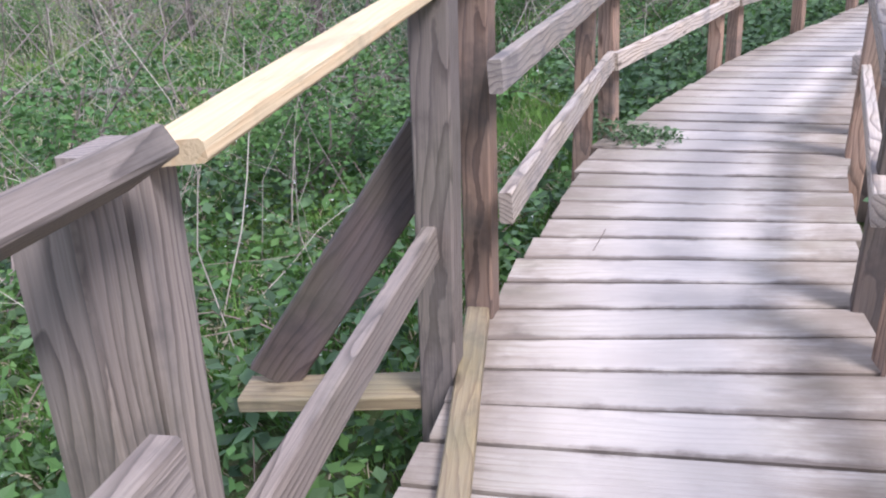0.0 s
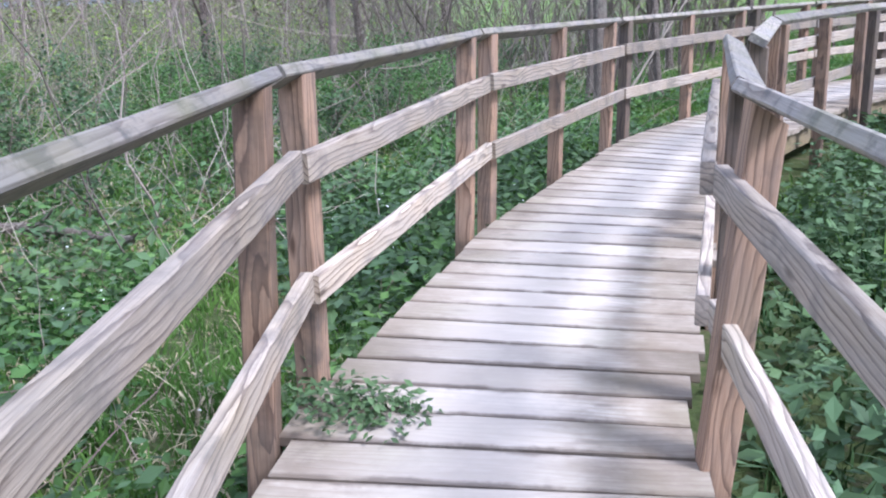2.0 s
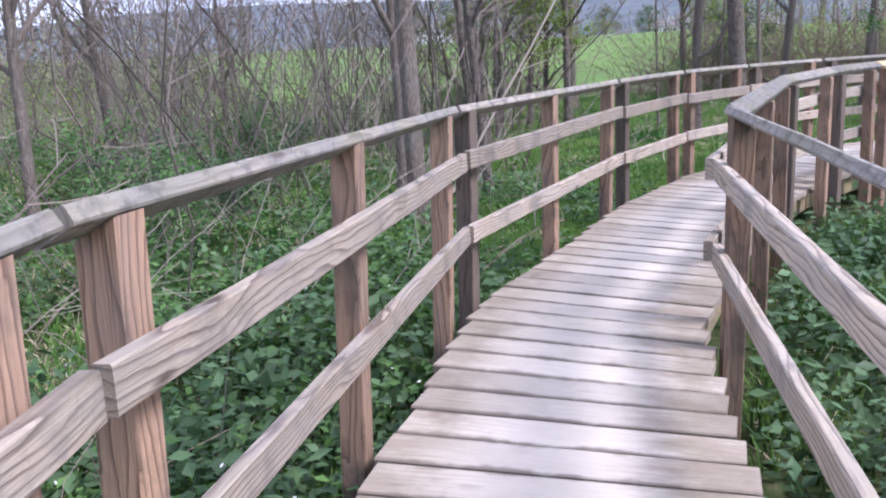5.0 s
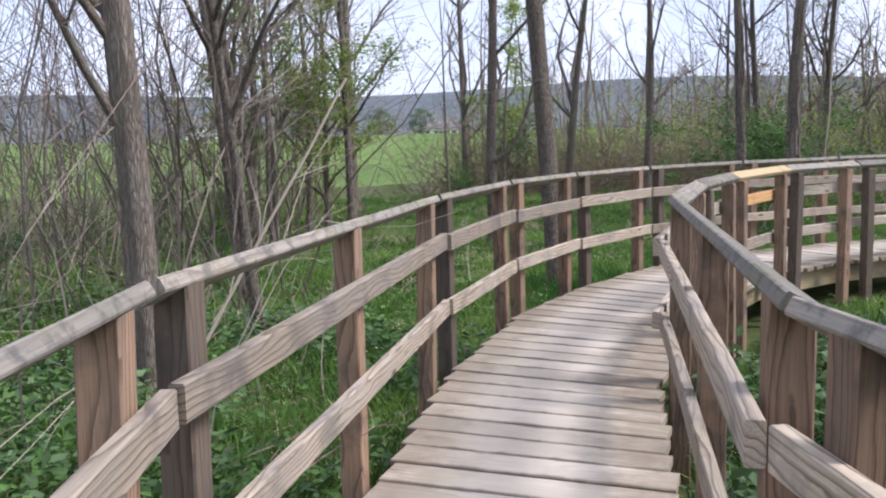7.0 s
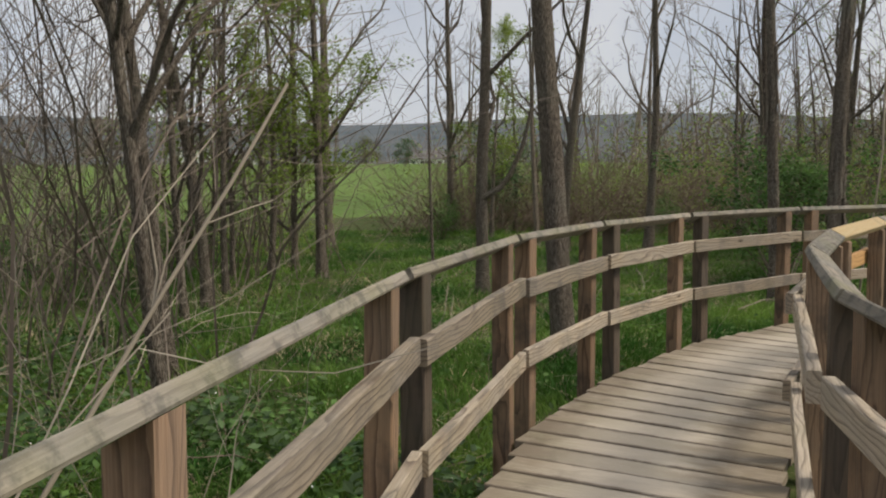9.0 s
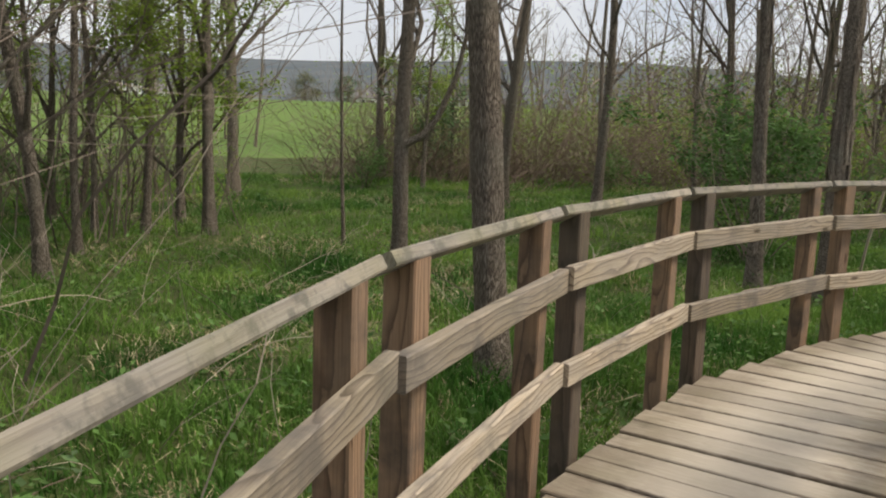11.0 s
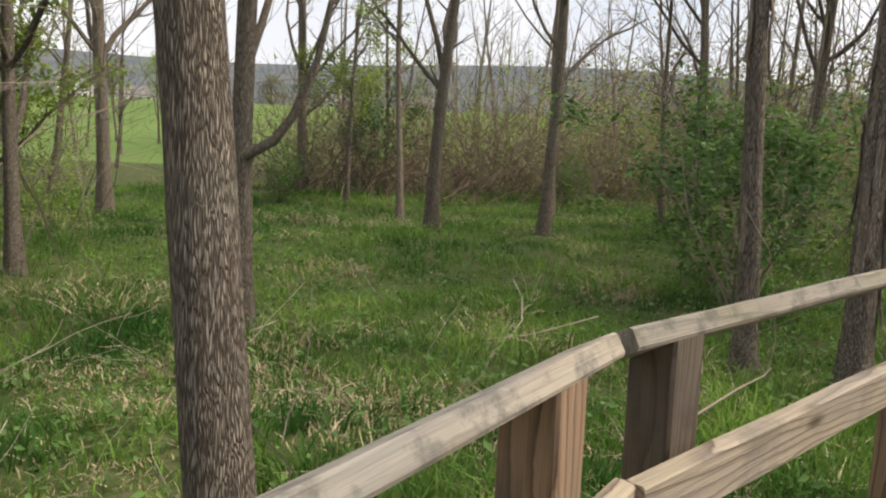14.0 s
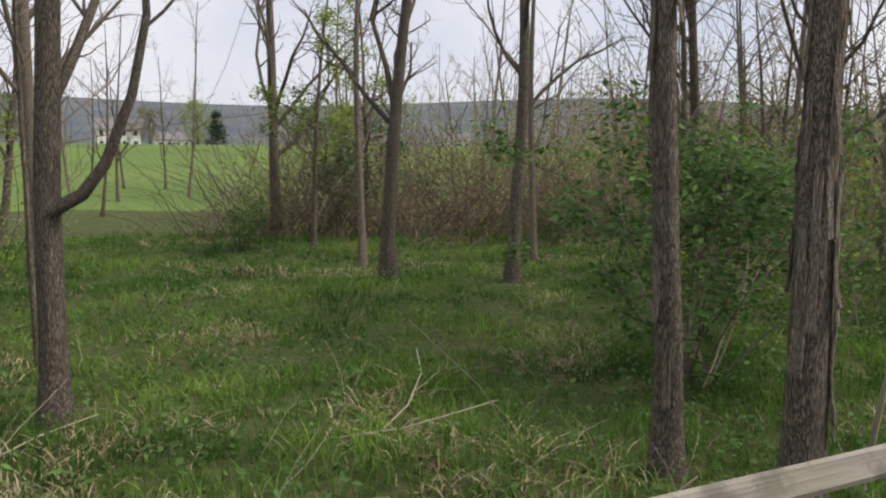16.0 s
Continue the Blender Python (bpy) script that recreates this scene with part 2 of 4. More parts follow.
def plain(name, low, high, scale=3.0, roughness=0.85, through_light=0.0, spread=0.35):
    """Colour that varies from piece to piece and in soft patches."""
    m, nt, b = material(name, roughness, 0.2)
    geo = nt.nodes.new("ShaderNodeNewGeometry")
    tc = nt.nodes.new("ShaderNodeTexCoord")
    patch = node(nt, "TexNoise", Scale=scale, Detail=3.0)
    nt.links.new(tc.outputs["Object"], patch.inputs["Vector"])
    base = mixed(nt, ramp(nt, patch.outputs["Fac"], (0.35, (0, 0, 0)), (0.65, (1, 1, 1))), low, high)
    tone = nt.nodes.new("ShaderNodeHueSaturation")
    k = nt.nodes.new("ShaderNodeMath")
    k.operation = "MULTIPLY_ADD"
    k.inputs[1].default_value, k.inputs[2].default_value = 2 * spread, 1 - spread
    nt.links.new(geo.outputs["Random Per Island"], k.inputs[0])
    nt.links.new(k.outputs[0], tone.inputs["Value"])
    nt.links.new(base, tone.inputs["Color"])
    nt.links.new(tone.outputs[0], b.inputs["Base Color"])
    if through_light:
        glow = nt.nodes.new("ShaderNodeBsdfTranslucent")
        nt.links.new(tone.outputs[0], glow.inputs[0])
        mix = nt.nodes.new("ShaderNodeMixShader")
        mix.inputs[0].default_value = through_light
        out = nt.nodes["Material Output"]
        nt.links.new(b.outputs[0], mix.inputs[1])
        nt.links.new(glow.outputs[0], mix.inputs[2])
        nt.links.new(mix.outputs[0], out.inputs[0])
    return m


GRASS = plain("grass", (0.045, 0.13, 0.023), (0.2, 0.33, 0.065), 0.8, 0.7, 0.4, 0.28)
# darker copy of the grass: the hollow's shade is put into its colour
SHADED_GRASS = plain("shaded_grass", (0.03, 0.07, 0.022), (0.055, 0.1, 0.03), 0.6, 0.7, 0.3, 0.4)
STRAW = plain("straw", (0.36, 0.3, 0.17), (0.46, 0.4, 0.26), 2.0)
LEAF = plain("leaf", (0.08, 0.165, 0.045), (0.13, 0.23, 0.06), 1.0, 0.55, 0.35, 0.4)
LEAF_DEEP = plain("leaf_deep", (0.072, 0.125, 0.055), (0.105, 0.168, 0.065), 1.0, 0.5, 0.25, 0.4)
LEAF_YOUNG = plain("leaf_young", (0.21, 0.3, 0.055), (0.29, 0.37, 0.085), 0.6, 0.6, 0.55, 0.3)
PETAL = plain("petal", (0.8, 0.8, 0.76), (0.75, 0.76, 0.7), 5.0)
TWIG = plain("twig", (0.19, 0.15, 0.12), (0.28, 0.23, 0.185), 0.7, 0.9, 0.0, 0.45)
TWIG_PALE = plain("twig_pale", (0.3, 0.255, 0.195), (0.43, 0.375, 0.295), 0.7, 0.9, 0.0, 0.4)
BRAMBLE = plain("bramble", (0.2, 0.145, 0.115), (0.29, 0.215, 0.175), 0.5, 0.9, 0.0, 0.4)
EVERGREEN = plain("evergreen", (0.03, 0.055, 0.028), (0.05, 0.08, 0.035), 0.8, 0.7, 0.1, 0.3)
FAR_CROWN = plain("far_crown", (0.16, 0.18, 0.085), (0.2, 0.165, 0.115), 0.02, 0.9, 0.0, 0.4)


def ground_material():
    m, nt, b = material("meadow_soil", 0.95, 0.1)
    tc = nt.nodes.new("ShaderNodeTexCoord")
    big = node(nt, "TexNoise", Scale=0.35, Detail=5.0)
    small = node(nt, "TexNoise", Scale=7.0, Detail=6.0, Roughness=0.7)
    for n in (big, small):
        nt.links.new(tc.outputs["Object"], n.inputs["Vector"])
    base = ramp(nt, small.outputs["Fac"], (0.3, (0.045, 0.05, 0.022)), (0.5, (0.07, 0.095, 0.03)), (0.68, (0.15, 0.125, 0.075)))
    base = mixed(nt, ramp(nt, big.outputs["Fac"], (0.42, (0, 0, 0)), (0.62, (0.6,) * 3)), base, (0.07, 0.1, 0.03))
    nt.links.new(base, b.inputs["Base Color"])
    bump(nt, b, small.outputs["Fac"], 0.8, 0.06)
    return m


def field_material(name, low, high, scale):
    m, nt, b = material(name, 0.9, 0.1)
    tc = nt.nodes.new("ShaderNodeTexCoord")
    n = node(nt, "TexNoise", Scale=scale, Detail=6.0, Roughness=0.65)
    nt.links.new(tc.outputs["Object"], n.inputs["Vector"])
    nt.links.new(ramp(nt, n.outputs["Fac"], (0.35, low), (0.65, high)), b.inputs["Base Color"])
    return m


SOIL = ground_material()
CROP = field_material("crop_field", (0.1, 0.165, 0.04), (0.14, 0.21, 0.055), 0.08)
# the haze of distance is put into the hills' blue-grey colour
WOODED_HAZE = field_material("wooded_hill_haze", (0.085, 0.11, 0.125), (0.15, 0.16, 0.165), 0.05)


# ---- mesh helpers ----
def part(name, data, mat, parent=None, label="", at=None):
    """One mesh object from a bmesh or a (vertices, faces) pair, under a thing or a part."""
    me = bpy.data.meshes.new(name)
    if isinstance(data, tuple):
        me.from_pydata(data[0], [], data[1])
    else:
        data.to_mesh(me)
        data.free()
    me.materials.append(mat)
    ob = new(name, me)
    if parent is not None:
        ob.parent = parent
    if at is not None:
        ob.matrix_basis = at
    if label:
        ob["label"] = label
    return ob


def empty(name, at=(0, 0, 0)):
    ob = new(name)
    ob.location = at
    ob.empty_display_size = 0.1
    return ob


def smooth(ob):
    for p in ob.data.polygons:
        p.use_smooth = True
    return ob


def board(length, width, thick, chamfer=0.004, skew0=0.0, skew1=0.0, bow=0.0, cuts=3, rng=random):
    """A sawn board along x from 0 to length, with eased edges; skew moves an end's far (+y) side along x; the edges are a little uneven."""
    w, h, c = width / 2, thick / 2, chamfer
    ring = [(-w + c, -h), (w - c, -h), (w, -h + c), (w, h - c), (w - c, h), (-w + c, h), (-w, h - c), (-w, -h + c)]
    verts, faces = [], []
    for i in range(cuts + 1):
        u = i / cuts
        sag = bow * 4 * u * (1 - u)
        dy, dz = (rng.uniform(-0.0012, 0.0012) for _ in range(2))
        for y, z in ring:
            f = y / width + 0.5
            x = u * length + (1 - u) * skew0 * f + u * skew1 * f
            verts.append((x, y + dy, z + sag + dz))
    for i in range(cuts):
        for k in range(8):
            a, b2 = 8 * i + k, 8 * i + (k + 1) % 8
            faces.append((a, a + 8, b2 + 8, b2))
    faces.append(tuple(range(8)))
    faces.append(tuple(8 * cuts + k for k in reversed(range(8))))
    return verts, faces


def frame_at(origin, along, up=(0, 0, 1)):
    x = Vector(along).normalized()
    y = Vector(up).cross(x).normalized()
    z = x.cross(y)
    m = Matrix((x, y, z)).transposed().to_4x4()
    m.translation = Vector(origin)
    return m


def tubes(paths, sides=5):
    """Tapered round limbs: each path is a list of (point, radius)."""
    verts, faces = [], []
    for path in paths:
        if len(path) < 2:
            continue
        base = len(verts)
        n = sides(path[0][1]) if callable(sides) else sides
        for i, (p, r) in enumerate(path):
            q = path[min(i + 1, len(path) - 1)][0] - path[max(i - 1, 0)][0]
            q = q.normalized() if q.length > 1e-9 else Vector((0, 0, 1))
            a = q.cross(Vector((0.31, 0.95, 0.05))).normalized()
            b2 = q.cross(a)
            for k in range(n):
                ang = 2 * math.pi * k / n
                verts.append(tuple(p + r * (math.cos(ang) * a + math.sin(ang) * b2)))
        for i in range(len(path) - 1):
            for k in range(n):
                v = base + i * n + k
                v2 = base + i * n + (k + 1) % n
                faces.append((v, v2, v2 + n, v + n))
    return verts, faces


# ---- ground: one sheet out to the horizon, rising to a field and wooded hills ----
def ground_z(x, y):
    d = math.hypot(x - 8, y - 10)
    a = math.atan2(x - 8, y - 10)
    z = -0.47 + 0.10 * noise.noise((x * 0.25, y * 0.25, 0.0)) + 0.05 * noise.noise((x * 0.9, y * 0.9, 3.0))
    rise = min(max((d - 24) / 110, 0), 1)
    z += 3.4 * rise * rise * (3 - 2 * rise)
    hill = min(max((d - 330) / 260, 0), 1)
    z += (29 + 8 * math.sin(3.1 * a - 0.6) + 5 * math.sin(7.3 * a)) * hill * hill * (3 - 2 * hill)
    return z


def build_ground():
    radii = [0.0]
    while radii[-1] < 26:
        radii.append(radii[-1] + 0.4)
    while radii[-1] < 1800:
        radii.append(radii[-1] * 1.09)
    turns = 144
    verts, faces, kinds = [(8, 10, ground_z(8, 10))], [], []
    for r in radii[1:]:
        for k in range(turns):
            a = 2 * math.pi * k / turns
            x, y = 8 + r * math.sin(a), 10 + r * math.cos(a)
            verts.append((x, y, ground_z(x, y)))
    for k in range(turns):
        faces.append((0, 1 + (k + 1) % turns, 1 + k))
        kinds.append(0)
    for i in range(len(radii) - 2):
        for k in range(turns):
            a, b2 = 1 + i * turns + k, 1 + i * turns + (k + 1) % turns
            faces.append((a, b2, b2 + turns, a + turns))
            d = radii[i + 1]
            heading = 360 * k / turns
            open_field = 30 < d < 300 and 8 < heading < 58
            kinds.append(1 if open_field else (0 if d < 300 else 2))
    me = bpy.data.meshes.new("ground")
    me.from_pydata(verts, [], faces)
    for m in (SOIL, CROP, WOODED_HAZE):
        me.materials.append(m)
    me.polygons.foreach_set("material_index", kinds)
    ob = smooth(new("ground", me))
    return tagged(ob, "grassy wet meadow rising to a green field and wooded hills", "ground", kind="structure")


build_ground()

# ---- boardwalk plan: joints of the outer and the inner railing ----
OUTER = [(-0.5, -1.1), (-0.06, 0.75), (0.27, 2.12), (0.95, 4.3), (2.2, 6.3), (4.15, 8.52), (6.6, 10.25), (8.02, 11.0), (9.28, 11.37), (10.65, 11.53),
         (12.16, 11.33), (13.5, 10.85), (14.7, 10.1), (15.7, 9.15)]
INNER = [(0.62, -1.35), (1.13, 0.3), (1.3, 1.95), (2.02, 3.75), (3.29, 5.52), (4.82, 7.48), (7.05, 9.1), (8.37, 9.73), (9.42, 10.05), (10.87, 10.3),
         (12.0, 10.12), (13.0, 9.74), (13.95, 9.15), (14.7, 8.4)]
OUTER_TOP = [1.02, 1.01, 1.07, 1.06, 1.06, 1.01] + [0.995] * 8
INNER_TOP = [0.995] * 14
# how far inside its railing line the deck's edge lies, joint by joint
OUTER_EDGE = [-0.1, -0.1, -0.11, -0.06, 0.03] + [0.045] * 9
INNER_EDGE = [0.05, 0.04, 0.03, 0.075, 0.09, 0.06] + [0.04] * 8
THICK, WIDE, POST = 0.038, 0.089, 0.089
STEP, PLANK_W, PLANK_T = 0.19, 0.183, 0.038
# runs whose far end is nailed on the walking side of the joint
INNER_END = {3: (3.19, 5.58)}
SLOPE = radians(29)
LEAN = {0: 0.09, 1: 0.09, 2: 0.07, 3: 0.045, 4: 0.035, 5: 0.015}
INNER_LEAN = {0: 0.09, 1: 0.09, 2: 0.085, 3: 0.02, 4: 0.01}


def railing(a, b, tops, side, mids, style="", lean=0.0, rng=random):
    """A straight run of railing from joint a to joint b: posts with bevelled heads, a cap that slopes outward to shed rain,
    two rails on the walking side. side: +1 if the walkway lies to the right."""
    a, b = Vector((*a, 0)), Vector((*b, 0))
    flat = b - a
    along = flat.normalized()
    inward = Vector((along.y, -along.x, 0)) * side
    length = flat.length
    slope = radians(3) if style == "repaired" else SLOPE
    thing = empty("railing_section", (a.x, a.y, 0))
    base = Matrix.Translation(-thing.location)
    start, stop, shift = {"repaired": (0.07, 0.23, 0.1), "old": (0.13, 0.05, 0.085)}.get(style, (0.17, 0.19, 0.0))
    spots = [start] + [length * (k + 1) / (mids + 1) - 0.05 for k in range(mids)] + [length - stop]
    timber = GREY_WOOD if style in ("repaired", "old") else POST_WOOD
    for s in spots:
        p = a + along * s - inward * 0.0475
        if shift and (s == start if style == "repaired" else s > 1):
            p = p - inward * shift
        foot = ground_z(p.x, p.y) - 0.15
        top = tops[0] + (tops[1] - tops[0]) * s / length - THICK * math.cos(slope) - 0.002
        tilt = Vector((lean * 0.93 + rng.uniform(-0.01, 0.01), -lean * 0.36 + rng.uniform(-0.01, 0.01), 1))
        p = p - Vector((tilt.x, tilt.y, 0)) * (top - foot)
        m = frame_at((p.x, p.y, foot), tilt, inward)
        size = POST * (1.12 if style == "repaired" else 1)
        verts, faces = board(top - foot, size, size, 0.005, cuts=4, rng=rng)
        verts = [(x + (z - size / 2) * math.tan(slope) if x > top - foot - 0.02 else x, y, z) for x, y, z in verts]
        aged = not style and s == start and rng.random() < 0.55
        part("post", (verts, faces), DARK_POST if aged else timber, thing, "post weathered nearly black" if aged else "", at=base @ m)
    cap_low = tops[0] - (0.03 if style == "repaired" else 0.0)
    rise = Vector((0, 0, tops[1] - cap_low))
    top_in = a + Vector((0, 0, cap_low)) - inward * 0.018
    up = Vector((0, 0, math.cos(slope))) - inward * math.sin(slope)
    out = -inward * math.cos(slope) - Vector((0, 0, math.sin(slope)))
    middle = top_in + out * (WIDE / 2) - up * (THICK / 2)
    gap = rng.uniform(0.006, 0.06)
    if style == "repaired":
        middle = middle + along * 0.05
        gap = 0.055
    else:
        middle = middle + along * 0.5 * gap
    cap = board(length - gap, WIDE + 0.004, 0.03 if style == "repaired" else THICK, 0.005, bow=rng.uniform(-0.004, 0.004), cuts=6, rng=rng)
    fresh = style in ("repaired", "fresh cap")
    part("top_rail", cap, NEW_WOOD if fresh else (GREY_WOOD if style == "old" else CAP_WOOD), thing, "pale new yellow pine cap" if fresh else "", at=base @ frame_at(middle, flat + rise, up))
    for name, drop, k in (("middle_rail", 0.263, 0.0), ("lower_rail", 0.623, 0.0)):
        if style == "repaired" and name == "middle_rail":
            continue
        if style == "old" and name == "middle_rail":
            drop += 0.05
        low = [t - drop - max(t - 0.995, 0) * 0.4 for t in tops]
        reach = POST / 2 + THICK / 2 + 0.001 - 0.045
        if style == "repaired":
            reach = -0.11
        o = a + inward * reach + Vector((0, 0, low[0] + rng.uniform(-0.01, 0.01))) - along * 0.035
        o = o + inward * 0.026
        m = frame_at(o, flat - inward * 0.026 + Vector((0, 0, low[1] - low[0] + rng.uniform(-0.006, 0.006))), inward)
        ochre = style == "fresh cap" and name == "middle_rail"
        short = rng.uniform(0.004, 0.02) + (0.14 if style == "old" else 0.0)
        part(name, board(length - short, WIDE, THICK, 0.004, bow=rng.uniform(-0.006, 0.006), cuts=6, rng=rng), OCHRE_WOOD if ochre else (GREY_WOOD if style in ("old", "repaired") else RAIL_WOOD), thing, "orange-toned newer board" if ochre else "", at=base @ m)
    label = "weathered grey-brown timber railing run beside the boardwalk"
    if fresh:
        label = "grey timber railing run with a pale new yellow cap"
    return tagged(thing, label, "railing", "boardwalk railings")


def build_railings():
    rng = random.Random(5)
    for line, tops, side in ((OUTER, OUTER_TOP, 1), (INNER, INNER_TOP, -1)):
        for i in range(len(line) - 1):
            long = math.dist(line[i], line[i + 1])
            style = "repaired" if side == 1 and i == 1 else ("fresh cap" if side == -1 and i == 8 else ("old" if side == 1 and i == 0 else ""))
            end = INNER_END.get(i, line[i + 1]) if side == -1 else line[i + 1]
            lean = (LEAN if side == 1 else INNER_LEAN).get(i, 0.0)
            railing(line[i], end, tops[i:i + 2], side, 1 if long > 2.6 else 0, style, lean, rng)


def build_deck():
    rng = random.Random(8)
    deck = tagged(empty("boardwalk_deck", (0, 0, 0)), "curving boardwalk of worn grey-tan planks on beams", "boardwalk", kind="structure")
    for i in range(len(OUTER) - 1):
        o0, o1, i0, i1 = (Vector((*p, 0)) for p in (OUTER[i], OUTER[i + 1], INNER[i], INNER[i + 1]))
        n_planks = max(round(((o1 - o0).length + (i1 - i0).length) / 2 / STEP), 1)
        for k in range(n_planks):
            f0, f1 = k / n_planks, (k + 1) / n_planks
            p0, p1, q0, q1 = o0.lerp(o1, f0), o0.lerp(o1, f1), i0.lerp(i1, f0), i0.lerp(i1, f1)
            gap = 0.006 + rng.random() * 0.005
            across = ((q0 + q1) - (p0 + p1)).normalized()
            mid_f = (f0 + f1) / 2
            lip_o = OUTER_EDGE[i] + (OUTER_EDGE[i + 1] - OUTER_EDGE[i]) * mid_f
            lip_i = INNER_EDGE[i] + (INNER_EDGE[i + 1] - INNER_EDGE[i]) * mid_f
            start = (p0 + p1) / 2 + across * (lip_o + rng.uniform(-0.014, 0.018))
            end = (q0 + q1) / 2 - across * (lip_i + rng.uniform(-0.014, 0.014))
            wo, wi = (p1 - p0).length - 2 * gap, (q1 - q0).length - 2 * gap
            length = (end - start).length
            verts, faces = board(length, 1.0, PLANK_T, 0.005, cuts=2, rng=rng)
            lift = rng.uniform(-0.003, 0.003)
            shaped = []
            for x, y, z in verts:
                w = wo + (wi - wo) * x / length
                e = 0.005 if abs(abs(y) - 0.5) > 0.003 else 0.0
                s = math.copysign(max(w / 2 - e, 0.01), y)
                shaped.append((x, s, z))
            m = frame_at(start + Vector((0, 0, -PLANK_T / 2 + lift)), across + Vector((0, 0, rng.uniform(-0.002, 0.002))))
            part("plank", (shaped, faces), DECK_WOOD, deck, at=m)
        for line0, line1, inset in ((o0, o1, 0.14), (i0, i1, 0.14)):
            other = (i0 + i1) / 2 if line0 is o0 else (o0 + o1) / 2
            mid = (line0 + line1) / 2
            inward = (other - mid).normalized()
            along = line1 - line0
            a = line0 + inward * inset
            m = frame_at(a + Vector((0, 0, -PLANK_T - 0.006 - 0.092)), along, inward)
            part("beam", board(along.length - 0.01, 0.184, 0.04, cuts=3, rng=rng), BEAM_WOOD, deck, at=m)


build_railings()
build_deck()


# ---- trees ----
def limb(start, way, length, radius, rng, steps=6, wiggle=0.18, lift=0.05, end=0.25):
    p, d = Vector(start), Vector(way).normalized()
    out = [(p.copy(), radius)]
    for k in range(steps):
        d = (d + Vector((rng.gauss(0, wiggle), rng.gauss(0, wiggle), rng.gauss(0, wiggle * 0.6) + lift))).normalized()
        p = p + d * length / steps
        out.append((p.copy(), radius * (1 - (1 - end) * (k + 1) / steps)))
    return out


def grow(path, rng, depth, count, spread, ratio, out, first=0.25):
    n = len(path)
    for _ in range(count):
        u = first + (1 - first) * rng.random()
        i = min(int(u * (n - 1)), n - 2)
        f = u * (n - 1) - i
        p = path[i][0].lerp(path[i + 1][0], f)
        r = path[i][1] + (path[i + 1][1] - path[i][1]) * f
        d = (path[i + 1][0] - path[i][0]).normalized()
        side = d.cross(Vector((rng.gauss(0, 1), rng.gauss(0, 1), rng.gauss(0, 1)))).normalized()
        way = d * math.cos(spread) + side * math.sin(spread)
        total = sum((path[k + 1][0] - path[k][0]).length for k in range(n - 1))
        size = total * ratio * rng.uniform(0.6, 1.2) * (1.15 - 0.5 * u)
        child = limb(p, way, size, r * rng.uniform(0.4, 0.62), rng, 5 if depth > 1 else 3, 0.2, 0.07, 0.3)
        out.append(child)
        if depth > 1:
            grow(child, rng, depth - 1, max(2, count // 2 + 1), spread * 1.05, ratio * 0.95, out, 0.3)


def leaf_faces(points, size, rng, verts, faces, droop=0.4):
    """Small pointed folded leaves at the given points."""
    for p in points:
        a = Vector((rng.gauss(0, 1), rng.gauss(0, 1), rng.gauss(0, droop))).normalized()
        n = Vector((rng.gauss(0, 0.6), rng.gauss(0, 0.6), 1)).normalized()
        s = a.cross(n).normalized()
        L = size * rng.uniform(0.6, 1.35)
        i = len(verts)
        q = Vector(p)
        verts += [tuple(q), tuple(q + a * L * 0.5 + s * L * 0.27), tuple(q + a * L - n * L * 0.1), tuple(q + a * L * 0.5 - s * L * 0.27)]
        faces.append((i, i + 1, i + 2, i + 3))


def trunk_mesh(path, sides, ridge, rng):
    """A trunk with furrowed, uneven cross-sections and a flared foot."""
    verts, faces = [], []
    fine = []
    n_fine = 4 if ridge else 1
    for i in range(len(path) - 1):
        for k in range(n_fine):
            f = k / n_fine
            fine.append((path[i][0].lerp(path[i + 1][0], f), path[i][1] + (path[i + 1][1] - path[i][1]) * f))
    fine.append(path[-1])
    ph = rng.uniform(0, 50)
    z0 = path[0][0].z
    for p, r in fine:
        flare = 1 + 0.55 * math.exp(-max(p.z - z0 - 0.1, 0) / 0.16)
        for k in range(sides):
            ang = 2 * math.pi * k / sides
            c, s = math.cos(ang), math.sin(ang)
            rr = r * flare * (1 + 0.13 * noise.noise((c * 1.1 + ph, s * 1.1, p.z * 0.7)) + (0.05 * noise.noise((c * 7 + ph, s * 7, p.z * 3.0)) if ridge else 0))
            verts.append((p.x + rr * c, p.y + rr * s, p.z))
    for i in range(len(fine) - 1):
        for k in range(sides):
            a, b2 = i * sides + k, i * sides + (k + 1) % sides
            faces.append((a, b2, b2 + sides, a + sides))
    return verts, faces


